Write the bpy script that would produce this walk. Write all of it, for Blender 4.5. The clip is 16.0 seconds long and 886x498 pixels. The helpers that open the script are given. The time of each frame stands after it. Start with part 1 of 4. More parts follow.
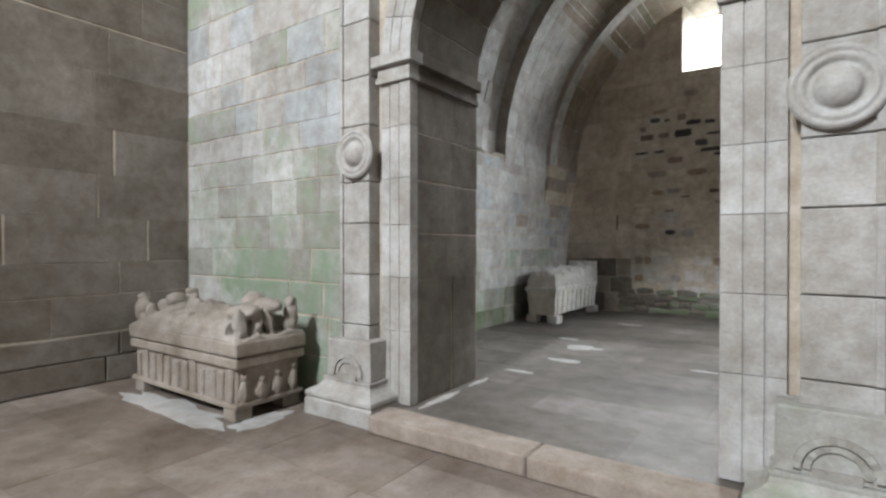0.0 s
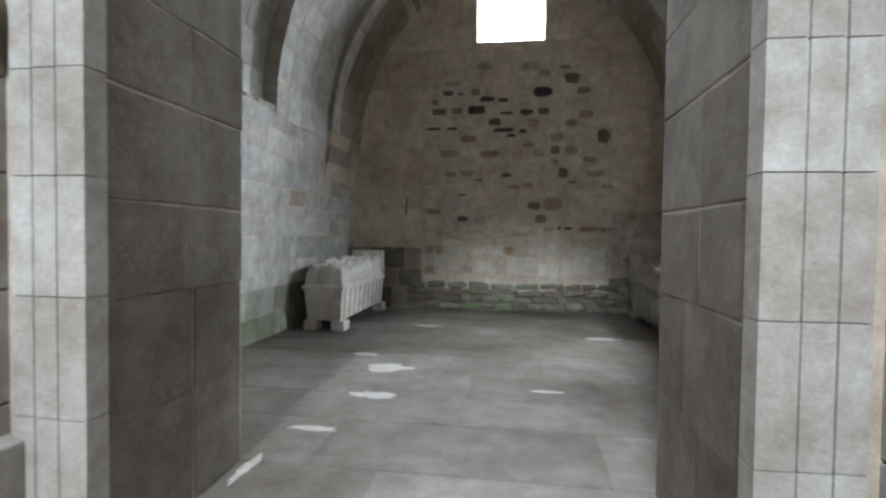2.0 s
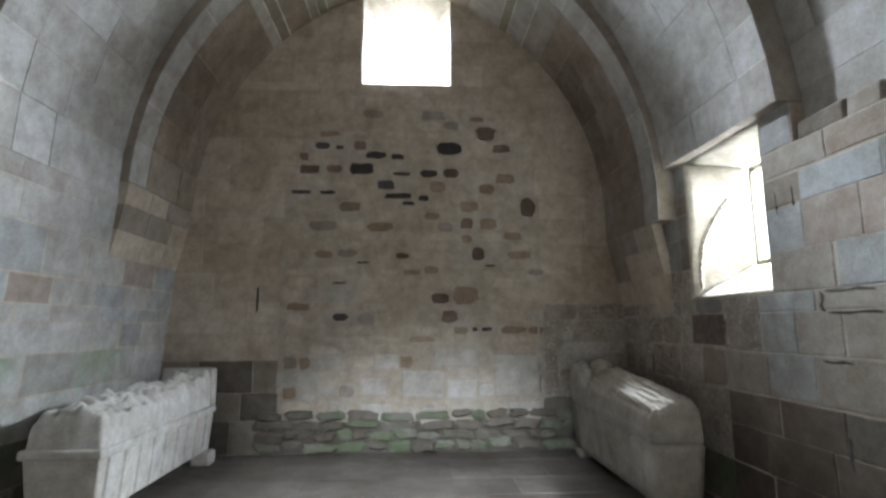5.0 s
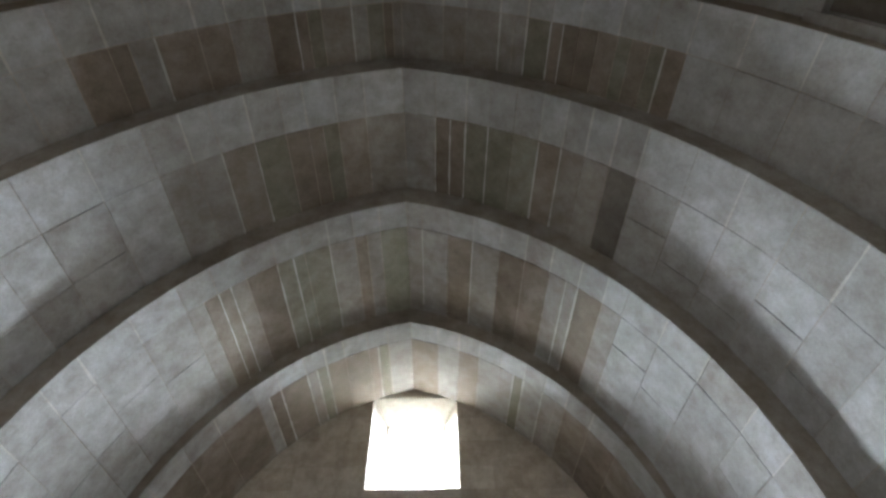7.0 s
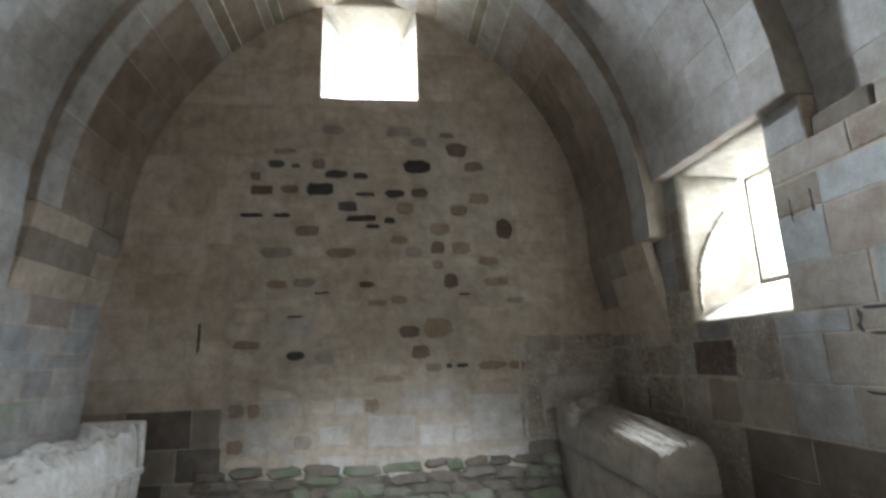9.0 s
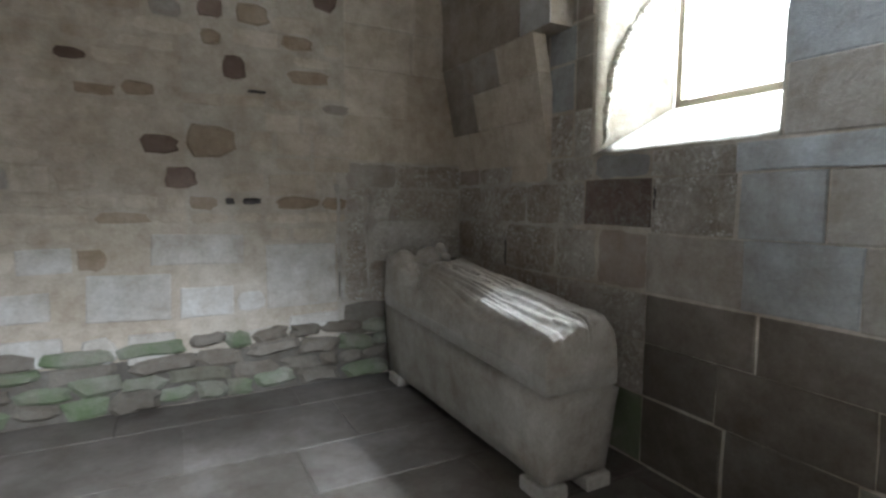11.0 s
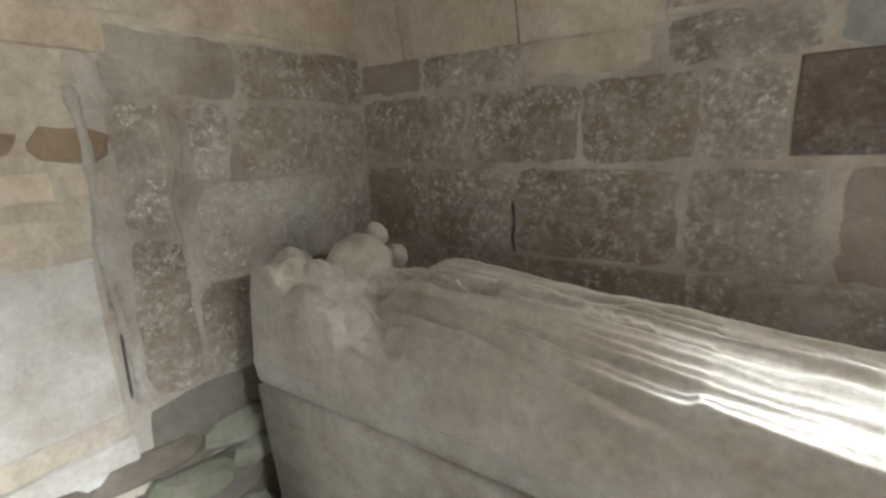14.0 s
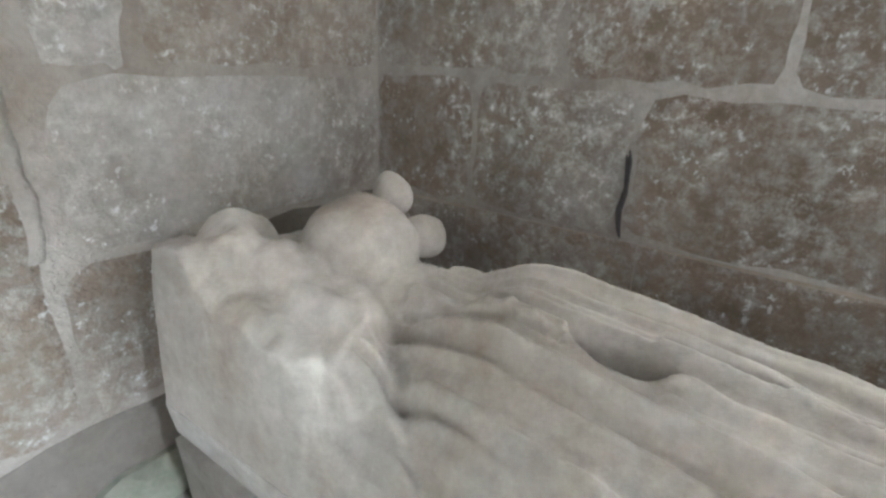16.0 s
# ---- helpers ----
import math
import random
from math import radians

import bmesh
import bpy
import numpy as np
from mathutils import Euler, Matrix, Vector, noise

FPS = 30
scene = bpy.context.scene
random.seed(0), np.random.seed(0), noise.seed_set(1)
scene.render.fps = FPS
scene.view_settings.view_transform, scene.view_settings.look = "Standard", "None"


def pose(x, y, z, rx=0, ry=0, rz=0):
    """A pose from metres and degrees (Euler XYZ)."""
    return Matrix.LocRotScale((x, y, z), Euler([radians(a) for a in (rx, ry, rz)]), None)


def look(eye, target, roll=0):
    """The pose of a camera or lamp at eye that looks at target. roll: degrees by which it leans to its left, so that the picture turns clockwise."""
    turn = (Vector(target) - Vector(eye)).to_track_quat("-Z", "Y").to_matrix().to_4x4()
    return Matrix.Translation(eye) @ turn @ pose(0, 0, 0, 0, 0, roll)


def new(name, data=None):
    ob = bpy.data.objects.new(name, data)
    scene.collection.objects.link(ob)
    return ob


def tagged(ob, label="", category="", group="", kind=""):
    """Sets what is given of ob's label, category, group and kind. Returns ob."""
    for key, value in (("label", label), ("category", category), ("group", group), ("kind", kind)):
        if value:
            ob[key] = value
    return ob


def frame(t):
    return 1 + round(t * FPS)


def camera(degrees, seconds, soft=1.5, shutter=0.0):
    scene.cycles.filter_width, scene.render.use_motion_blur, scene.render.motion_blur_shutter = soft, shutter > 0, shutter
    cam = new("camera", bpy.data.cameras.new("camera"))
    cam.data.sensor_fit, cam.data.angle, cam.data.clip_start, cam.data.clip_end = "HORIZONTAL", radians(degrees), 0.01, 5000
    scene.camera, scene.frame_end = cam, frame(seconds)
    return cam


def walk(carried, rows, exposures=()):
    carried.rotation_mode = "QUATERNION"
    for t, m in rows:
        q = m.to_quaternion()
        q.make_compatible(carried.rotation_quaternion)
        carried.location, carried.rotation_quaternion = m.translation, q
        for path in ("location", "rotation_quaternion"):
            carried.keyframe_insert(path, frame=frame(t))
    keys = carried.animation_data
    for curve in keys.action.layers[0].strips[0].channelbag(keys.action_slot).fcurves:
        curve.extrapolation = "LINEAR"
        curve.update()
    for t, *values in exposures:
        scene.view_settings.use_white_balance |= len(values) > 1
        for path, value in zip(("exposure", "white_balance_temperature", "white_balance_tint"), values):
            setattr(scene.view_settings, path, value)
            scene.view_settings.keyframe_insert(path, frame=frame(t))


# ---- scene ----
from mathutils.bvhtree import BVHTree

cam = camera(82.0, 16.0, soft=2.6, shutter=0.3)

PATH = [
    (0, (0.028, -0.661, 1.53), (-1.115, 0.98, 1.515), -0.0),
    (0.5, (-0.431, -0.291, 1.472), (-1.473, 1.415, 1.443), 0.4),
    (1, (-0.846, 0.193, 1.485), (-1.634, 2.031, 1.459), 0.5),
    (1.5, (-1.032, 0.721, 1.481), (-1.483, 2.669, 1.427), 0.6),
    (2, (-1.223, 1.24, 1.505), (-1.504, 3.219, 1.446), 0.7),
    (2.5, (-1.335, 1.696, 1.517), (-1.378, 3.695, 1.466), 0.2),
    (3, (-1.49, 2.213, 1.547), (-1.482, 4.213, 1.537), -0.2),
    (5.5, (-1.221, 4.28, 1.818), (-1.095, 6.195, 2.38), -0.4),
    (6, (-1.17, 4.289, 1.933), (-1.097, 6.043, 2.891), -0.5),
    (6.5, (-1.051, 4.359, 1.947), (-1.024, 5.904, 3.218), -0.1),
    (7, (-1.058, 4.32, 1.936), (-1.026, 5.591, 3.48), -1.3),
    (7.2, (-1.064, 4.327, 1.946), (-1.033, 5.552, 3.526), -1.4),
    (7.4, (-1.071, 4.333, 1.956), (-1.038, 5.561, 3.534), -1.5),
    (7.5, (-1.074, 4.337, 1.961), (-1.041, 5.582, 3.525), -1.5),
    (7.6, (-1.077, 4.340, 1.966), (-1.042, 5.649, 3.478), -1.7),
    (7.7, (-1.080, 4.343, 1.971), (-1.042, 5.736, 3.406), -2.0),
    (7.8, (-1.084, 4.346, 1.976), (-1.042, 5.818, 3.330), -2.2),
    (8, (-1.09, 4.353, 1.986), (-1.043, 5.986, 3.139), -2.6),
    (8.5, (-1.136, 4.551, 1.822), (-1.059, 6.411, 2.552), -2.2),
    (9, (-1.193, 4.861, 1.699), (-0.964, 6.801, 2.128), -1.8),
    (9.5, (-1.258, 5.255, 1.679), (-0.74, 7.18, 1.84), -2.0),
    (10, (-1.141, 5.748, 1.638), (-0.508, 7.646, 1.657), -0.4),
    (12.3, (-0.415, 8.205, 1.644), (0.846, 9.711, 1.272), -2.2),
    (12.5, (-0.385, 8.391, 1.65), (0.909, 9.865, 1.262), -2.7),
    (13, (-0.411, 8.867, 1.617), (1.126, 10.076, 1.203), -2.0),
    (13.5, (-0.314, 9.227, 1.59), (1.283, 10.352, 1.16), -2.4),
    (14, (-0.18, 9.556, 1.599), (1.422, 10.676, 1.174), -2.4),
    (14.5, (-0.066, 9.865, 1.577), (1.558, 10.948, 1.142), -1.3),
    (15, (0.112, 10.062, 1.561), (1.751, 11.102, 1.077), 0.4),
    (15.5, (0.356, 10.162, 1.555), (1.959, 11.209, 0.979), 1.7),
    (16, (0.473, 10.21, 1.535), (2.016, 11.258, 0.813), 2.3),
]
EXPOSURES = [(0, -0.25, 6800, 12), (1, -0.3, 6650, 10), (2, -0.2, 6600, 10), (3, 0.05, 6500, 10), (5.5, 0.25, 6400, 10), (7, 0.3, 6400, 10), (9, 0.1, 6500, 10), (9.5, -0.08, 6500, 10), (10, 0.4, 6450, 10), (12.5, 0.05, 6200, 10),
             (13.3, 0.75, 6500, 10), (14, 1.75, 6900, 10), (14.5, 2.35, 6500, 10), (15, 2.75, 6200, 10), (15.5, 2.75, 6100, 10), (16, 2.6, 6000, 10)]
walk(cam, [(t, look(eye, target, roll)) for t, eye, target, roll in PATH], EXPOSURES)

# ---- light ----
world = bpy.data.worlds.new("overcast_sky")
scene.world = world
world.use_nodes = True
wn = world.node_tree
sky = wn.nodes.new("ShaderNodeTexSky")
sky.sky_type, sky.sun_disc = "NISHITA", False
sky.sun_elevation, sky.sun_rotation = radians(50), radians(200)
wn.links.new(sky.outputs["Color"], wn.nodes["Background"].inputs["Color"])
wn.nodes["Background"].inputs["Strength"].default_value = 0.12


def area_lamp(name, eye, target, w, h, watts, colour, spread=180):
    lamp = bpy.data.lights.new(name, "AREA")
    lamp.shape, lamp.size, lamp.size_y, lamp.energy, lamp.color = "RECTANGLE", w, h, watts, colour
    lamp.spread = radians(spread)
    ob = new(name, lamp)
    ob.matrix_world = look(eye, target)
    return ob


area_lamp("sky_end_window", (-1.38, 13.0, 7.05), (-1.38, 9.0, 4.2), 2.2, 1.0, 5000, (0.84, 0.935, 1.0))
area_lamp("sky_side_window", (3.35, 9.30, 3.75), (-2.5, 8.2, 1.0), 1.0, 1.2, 1400, (0.82, 0.925, 1.0))
area_lamp("sky_nave_window", (-2.6, -9.05, 9.8), (-2.0, 6.0, 2.0), 2.0, 2.0, 3500, (0.86, 0.945, 1.0))


# ---- materials ----
def stone(name, dark, light, scale=1.0, rough=0.9, bump=0.5, vary=0.25, stain=None, stain_at=0.62, fleck=0.0, tint=None):
    """Weathered stone: broad mottling, fine grain, per-piece tone, coloured growth or stains in patches."""
    m = bpy.data.materials.new(name)
    dark, light = [(c[0] * 0.80, c[1] * 0.81, c[2] * 0.835) for c in (dark, light)]
    m.use_nodes = True
    nt = m.node_tree
    N, L = nt.nodes, nt.links
    b = N["Principled BSDF"]
    geo = N.new("ShaderNodeNewGeometry")

    def nz(sc, detail=6, roughness=0.6, w=None):
        n = N.new("ShaderNodeTexNoise")
        n.inputs["Scale"].default_value, n.inputs["Detail"].default_value, n.inputs["Roughness"].default_value = sc * scale, detail, roughness
        L.new(geo.outputs["Position"], n.inputs["Vector"])
        return n

    def ramp(src, a, c, lo=(0, 0, 0, 1), hi=(1, 1, 1, 1)):
        r = N.new("ShaderNodeValToRGB")
        r.color_ramp.elements[0].position, r.color_ramp.elements[1].position = a, c
        r.color_ramp.elements[0].color, r.color_ramp.elements[1].color = lo, hi
        L.new(src, r.inputs["Fac"])
        return r.outputs["Color"]

    def mix(kind, fac, a, c):
        n = N.new("ShaderNodeMix")
        n.data_type, n.blend_type = "RGBA", kind
        for k, v in ((0, fac), (6, a), (7, c)):
            if isinstance(v, (int, float)):
                n.inputs[k].default_value = v
            elif isinstance(v, tuple):
                n.inputs[k].default_value = v
            else:
                L.new(v, n.inputs[k])
        return n.outputs[2]

    big, mid, fine = nz(0.9, 5, 0.62), nz(5.0, 8, 0.7), nz(42.0, 6, 0.7)
    col = ramp(big.outputs["Fac"], 0.34, 0.66, (*dark, 1), (*light, 1))
    col = mix("MULTIPLY", 0.75, col, ramp(mid.outputs["Fac"], 0.28, 0.68, (0.60, 0.515, 0.425, 1), (1.18, 1.185, 1.19, 1)))
    col = mix("MULTIPLY", 0.5, col, ramp(fine.outputs["Fac"], 0.3, 0.7, (0.75, 0.75, 0.75, 1), (1.18, 1.18, 1.18, 1)))
    info = N.new("ShaderNodeObjectInfo")
    isl = N.new("ShaderNodeMath")
    isl.operation = "ADD"
    L.new(info.outputs["Random"], isl.inputs[0])
    L.new(geo.outputs["Random Per Island"], isl.inputs[1])
    fr = N.new("ShaderNodeMath")
    fr.operation = "FRACT"
    L.new(isl.outputs[0], fr.inputs[0])
    t = tint or (1.0, 0.96, 0.92)
    tone = ramp(fr.outputs[0], 0.0, 1.0, (1 - vary, (1 - vary) * t[1], (1 - vary) * t[2], 1), (1 + vary * 0.6, 1 + vary * 0.6, 1 + vary * 0.62, 1))
    col = mix("MULTIPLY", 1.0, col, tone)
    if stain:
        patch = nz(1.35, 7, 0.68)
        col = mix("MIX", ramp(patch.outputs["Fac"], stain_at - 0.08, stain_at + 0.11), col, (*stain, 1))
    if fleck:
        spots, where = nz(15.0, 8, 0.82), nz(2.2, 5, 0.7)
        area = mix("MULTIPLY", 0.75, ramp(spots.outputs["Fac"], 0.46, 0.66), ramp(where.outputs["Fac"], 0.36, 0.60))
        chips = mix("MULTIPLY", 1.0, ramp(nz(30.0, 5, 0.7).outputs["Fac"], 0.585, 0.61), ramp(nz(4.4, 5, 0.75).outputs["Fac"], 0.49, 0.58))
        col = mix("MIX", area, col, (0.50 * fleck, 0.50 * fleck, 0.475 * fleck, 1))
        col = mix("MIX", chips, col, (0.53 * fleck, 0.535 * fleck, 0.53 * fleck, 1))
    L.new(col, b.inputs["Base Color"])
    b.inputs["Roughness"].default_value = rough
    b.inputs["Specular IOR Level"].default_value = 0.25
    h = N.new("ShaderNodeMath")
    h.operation = "MULTIPLY_ADD"
    L.new(mid.outputs["Fac"], h.inputs[0])
    h.inputs[1].default_value = 2.2
    L.new(fine.outputs["Fac"], h.inputs[2])
    bp = N.new("ShaderNodeBump")
    bp.inputs["Strength"].default_value, bp.inputs["Distance"].default_value = bump, 0.012
    L.new(h.outputs[0], bp.inputs["Height"])
    L.new(bp.outputs["Normal"], b.inputs["Normal"])
    return m


GRANITE = stone("granite_grey", (0.33, 0.30, 0.26), (0.48, 0.45, 0.41), vary=0.15)
GRANITE_PALE = stone("granite_pale", (0.44, 0.44, 0.43), (0.60, 0.60, 0.595), vary=0.14)
GRANITE_BLUE = stone("granite_blue_grey", (0.38, 0.405, 0.42), (0.52, 0.545, 0.56), vary=0.15)
GRANITE_ALGAE = stone("granite_with_algae", (0.40, 0.41, 0.39), (0.56, 0.565, 0.55), stain=(0.23, 0.295, 0.20), stain_at=0.56)
GRANITE_GREEN = stone("granite_green_with_algae", (0.37, 0.385, 0.355), (0.53, 0.54, 0.515), stain=(0.205, 0.265, 0.19), stain_at=0.51)
GRANITE_MOSS = stone("granite_mossy", (0.21, 0.21, 0.17), (0.35, 0.355, 0.31), stain=(0.115, 0.155, 0.085), stain_at=0.52)
# Near-black stones, and shade coloured into low wall blocks.
DARK_STONE_SHADE = stone("sooted_stone", (0.145, 0.13, 0.112), (0.26, 0.24, 0.21), vary=0.2)
GRANITE_ROSE = stone("granite_rose", (0.36, 0.31, 0.275), (0.48, 0.425, 0.385), vary=0.12)
# Brown-grey stones, and also faces whose shade is put into the colour.
GRANITE_DARK_SHADED = stone("granite_brown_grey", (0.165, 0.145, 0.122), (0.285, 0.26, 0.23), vary=0.2)
VAULT = stone("vault_stone", (0.34, 0.325, 0.30), (0.50, 0.485, 0.455), vary=0.2, tint=(1.0, 0.89, 0.77))
VAULT_PALE = stone("dressed_arch_stone", (0.47, 0.475, 0.47), (0.62, 0.63, 0.63), vary=0.13)
VAULT_BROWN = stone("brown_vault_stone", (0.27, 0.225, 0.18), (0.42, 0.37, 0.315), vary=0.22)
VAULT_OLIVE = stone("olive_vault_stone", (0.28, 0.275, 0.215), (0.41, 0.40, 0.335), vary=0.2)
LIME_JOINT = stone("lime_joint", (0.62, 0.62, 0.59), (0.78, 0.78, 0.76), vary=0.0)
END_STONE = stone("end_wall_stone", (0.56, 0.49, 0.405), (0.72, 0.66, 0.57), vary=0.13)
END_WHITE = stone("whitish_stone", (0.54, 0.53, 0.505), (0.70, 0.69, 0.67), vary=0.1)
LIMEWASH = stone("old_limewash", (0.46, 0.44, 0.385), (0.60, 0.58, 0.52), vary=0.0)
END_RED = stone("red_brown_stone", (0.20, 0.145, 0.12), (0.33, 0.25, 0.215), vary=0.35)
END_TAN = stone("tan_stone", (0.34, 0.27, 0.20), (0.44, 0.365, 0.285), vary=0.12)
SLATE = stone("dark_slate", (0.075, 0.07, 0.073), (0.14, 0.132, 0.132), vary=0.35)
MORTAR = stone("mortar", (0.50, 0.45, 0.38), (0.66, 0.61, 0.54), vary=0.0)
MORTAR_DARK = stone("open_joint", (0.10, 0.09, 0.08), (0.20, 0.185, 0.165), vary=0.0)
FLOOR = stone("floor_slabs", (0.125, 0.112, 0.10), (0.27, 0.252, 0.238), rough=0.55, bump=0.3, vary=0.22)
FLOOR_NAVE = stone("nave_floor_slabs", (0.185, 0.152, 0.132), (0.34, 0.295, 0.262), rough=0.7, bump=0.3, vary=0.22)
PALE_FLOOR = stone("lime_stain", (0.50, 0.51, 0.52), (0.66, 0.67, 0.68), rough=0.45, vary=0.0)
TOMB = stone("limestone_tomb", (0.47, 0.46, 0.43), (0.63, 0.625, 0.60), vary=0.0, bump=0.3)
TOMB_WHITE = stone("whitish_limestone_tomb", (0.62, 0.615, 0.59), (0.82, 0.82, 0.80), vary=0.0, bump=0.45)
TOMB_OLD = stone("weathered_tomb_stone", (0.27, 0.24, 0.21), (0.47, 0.43, 0.39), vary=0.0, bump=0.5)
LICHEN = stone("lime_flecked_stone", (0.33, 0.285, 0.23), (0.58, 0.56, 0.53), scale=1.5, vary=0.12, bump=1.0, fleck=1.35)
LICHEN_BROWN = stone("lime_flecked_brown_stone", (0.30, 0.25, 0.20), (0.52, 0.47, 0.41), scale=1.6, vary=0.12, bump=1.0, fleck=1.2)
SMEARED = stone("smeared_lime_mortar", (0.46, 0.43, 0.39), (0.66, 0.645, 0.615), scale=1.4, vary=0.0, bump=0.9)
RED_PATCHY = stone("red_stone_with_lime", (0.15, 0.105, 0.09), (0.27, 0.21, 0.185), scale=1.6, vary=0.1, bump=0.9, fleck=0.55)


def plain(name, colour, rough=0.5, emit=0.0):
    m = bpy.data.materials.new(name)
    m.use_nodes = True
    b = m.node_tree.nodes["Principled BSDF"]
    b.inputs["Base Color"].default_value, b.inputs["Roughness"].default_value = (*colour, 1), rough
    if emit:
        b.inputs["Emission Color"].default_value, b.inputs["Emission Strength"].default_value = (*colour, 1), emit
    return m


WOOD = plain("weathered_window_wood", (0.23, 0.20, 0.15), 0.7)
CLOUD = plain("overcast_cloud", (0.95, 0.97, 1.0), 1.0, 2.2)
GLASS = bpy.data.materials.new("window_glass")
GLASS.use_nodes = True
gb = GLASS.node_tree.nodes["Principled BSDF"]
gb.inputs["Transmission Weight"].default_value, gb.inputs["Roughness"].default_value, gb.inputs["IOR"].default_value = 1.0, 0.05, 1.45


# ---- building helpers ----
def box(bm, x0, x1, y0, y1, z0, z1):
    vs = [bm.verts.new(p) for p in ((x0, y0, z0), (x1, y0, z0), (x1, y1, z0), (x0, y1, z0), (x0, y0, z1), (x1, y0, z1), (x1, y1, z1), (x0, y1, z1))]
    for q in ((3, 2, 1, 0), (4, 5, 6, 7), (0, 1, 5, 4), (1, 2, 6, 5), (2, 3, 7, 6), (3, 0, 4, 7)):
        bm.faces.new([vs[i] for i in q])
    return bm


def hexa(bm, eight, slot=0):
    """A six-sided solid from its lower and upper four corners."""
    vs = [bm.verts.new(p) for p in eight]
    for q in ((3, 2, 1, 0), (4, 5, 6, 7), (0, 1, 5, 4), (1, 2, 6, 5), (2, 3, 7, 6), (3, 0, 4, 7)):
        bm.faces.new([vs[i] for i in q]).material_index = slot
    return bm


def worn(bm, width=0.012, segments=2, wobble=0.0):
    """Rounds the edges and makes them slightly uneven."""
    bmesh.ops.recalc_face_normals(bm, faces=bm.faces)
    bmesh.ops.bevel(bm, geom=bm.edges[:], offset=width, segments=segments, profile=0.6, affect="EDGES")
    if wobble:
        for v in bm.verts:
            v.co += noise.noise_vector(v.co * 3.1) * wobble
    return bm


def part(name, bm, material, parent=None, label="", smooth=False, more=()):
    """Links a bmesh as one mesh object, under its thing when a parent is given."""
    bmesh.ops.recalc_face_normals(bm, faces=bm.faces)
    me = bpy.data.meshes.new(name)
    bm.to_mesh(me)
    bm.free()
    me.materials.append(material)
    for other in more:
        me.materials.append(other)
    if smooth:
        me.polygons.foreach_set("use_smooth", [True] * len(me.polygons))
    ob = new(name, me)
    if parent:
        ob.parent = parent
    if label:
        tagged(ob, label)
    return ob


def thing(name, label, category, x=0, y=0, z=0, group=""):
    ob = new(name)
    ob.location = (x, y, z)
    return tagged(ob, label, category, group)


def under(name, bm, material, top, label="", smooth=False):
    """A part in world coordinates under an Empty that stands at its base."""
    for v in bm.verts:
        v.co -= top.location
    return part(name, bm, material, top, label, smooth)


PIECES = {}


def piece_mesh(kind, w, h, proud, material, seed):
    """A block (or a rounded rubble stone) on the plane z = 0, its face proud of it; shared by alike pieces."""
    step = (0.002, 0.002) if kind == "crack" else (0.04, 0.03)
    key = (kind, round(w / step[0]), round(h / step[1]), round(proud, 3), material.name, seed)
    if key in PIECES:
        return PIECES[key]
    rnd = random.Random(repr(key))
    w, h = max(0.008, key[1] * step[0]), max(0.008, key[2] * step[1])
    if kind == "block":
        ring = []
        for sx, sy in ((-1, -1), (1, -1), (1, 1), (-1, 1)):
            ring.append((sx * w / 2 + rnd.uniform(-0.006, 0.006), sy * h / 2 + rnd.uniform(-0.005, 0.005)))
        full = []
        for i in range(4):
            a, b = ring[i], ring[(i + 1) % 4]
            full += [a, ((a[0] + b[0]) / 2 + rnd.uniform(-0.005, 0.005), (a[1] + b[1]) / 2 + rnd.uniform(-0.005, 0.005))]
        ring, bev = full, 0.009
    else:
        n, ring = 11, []
        for i in range(n):
            t = 2 * math.pi * (i + rnd.uniform(-0.25, 0.25)) / n
            c, s_ = math.cos(t), math.sin(t)
            k = 1 / max(abs(c) ** 6.5 + abs(s_) ** 6.5, 1e-6) ** (1 / 6.5) * rnd.uniform(0.78, 1.0)
            ring.append((c * k * w / 2, s_ * k * h / 2))
        bev = min(0.014, w * 0.12, h * 0.16)
    if kind == "worn_block":
        ring, bev = [], 0.022
        for (ax, ay), (bx, by) in (((-1, -1), (1, -1)), ((1, -1), (1, 1)), ((1, 1), (-1, 1)), ((-1, 1), (-1, -1))):
            for i in range(7):
                q = i / 7
                x, y = (ax + (bx - ax) * q) * w / 2, (ay + (by - ay) * q) * h / 2
                k = 0.94 if i == 0 else 1.0
                ring.append((x * k + rnd.uniform(-0.013, 0.009) * (1 if x > 0 else -1), y * k + rnd.uniform(-0.013, 0.009) * (1 if y > 0 else -1)))
    if kind == "boulder":
        lean = rnd.uniform(-0.25, 0.25)
        ring = [(x * rnd.uniform(0.86, 1.02) + lean * y, y * rnd.uniform(0.8, 1.02)) for x, y in ring]
        bev = min(0.045, w * 0.2, h * 0.3)
    if kind == "crack":
        ring = [(x + 0.4 * min(w, h) * math.sin(9 * y / max(w, h)), y + 0.4 * min(w, h) * math.sin(9 * x / max(w, h))) for x, y in ring]
    n = len(ring)
    verts, faces = [], []
    mx, my = sum(p[0] for p in ring) / n, sum(p[1] for p in ring) / n
    for inset, z in ((0, -0.03), (0, proud * 0.45), (bev, proud)):
        for x, y in ring:
            d = math.hypot(x - mx, y - my)
            k = 1 - inset / max(d, 2 * inset)
            verts.append((mx + (x - mx) * k, my + (y - my) * k, z + (rnd.uniform(-0.002, 0.002) if inset else 0)))
    verts.append((mx, my, proud + rnd.uniform(-0.001, 0.003)))
    for r in range(2):
        for i in range(n):
            j = (i + 1) % n
            faces.append((r * n + i, r * n + j, (r + 1) * n + j, (r + 1) * n + i))
    for i in range(n):
        faces.append((2 * n + i, 2 * n + (i + 1) % n, 3 * n))
    me = bpy.data.meshes.new(kind)
    me.from_pydata(verts, [], faces)
    me.materials.append(material)
    PIECES[key] = me
    return me


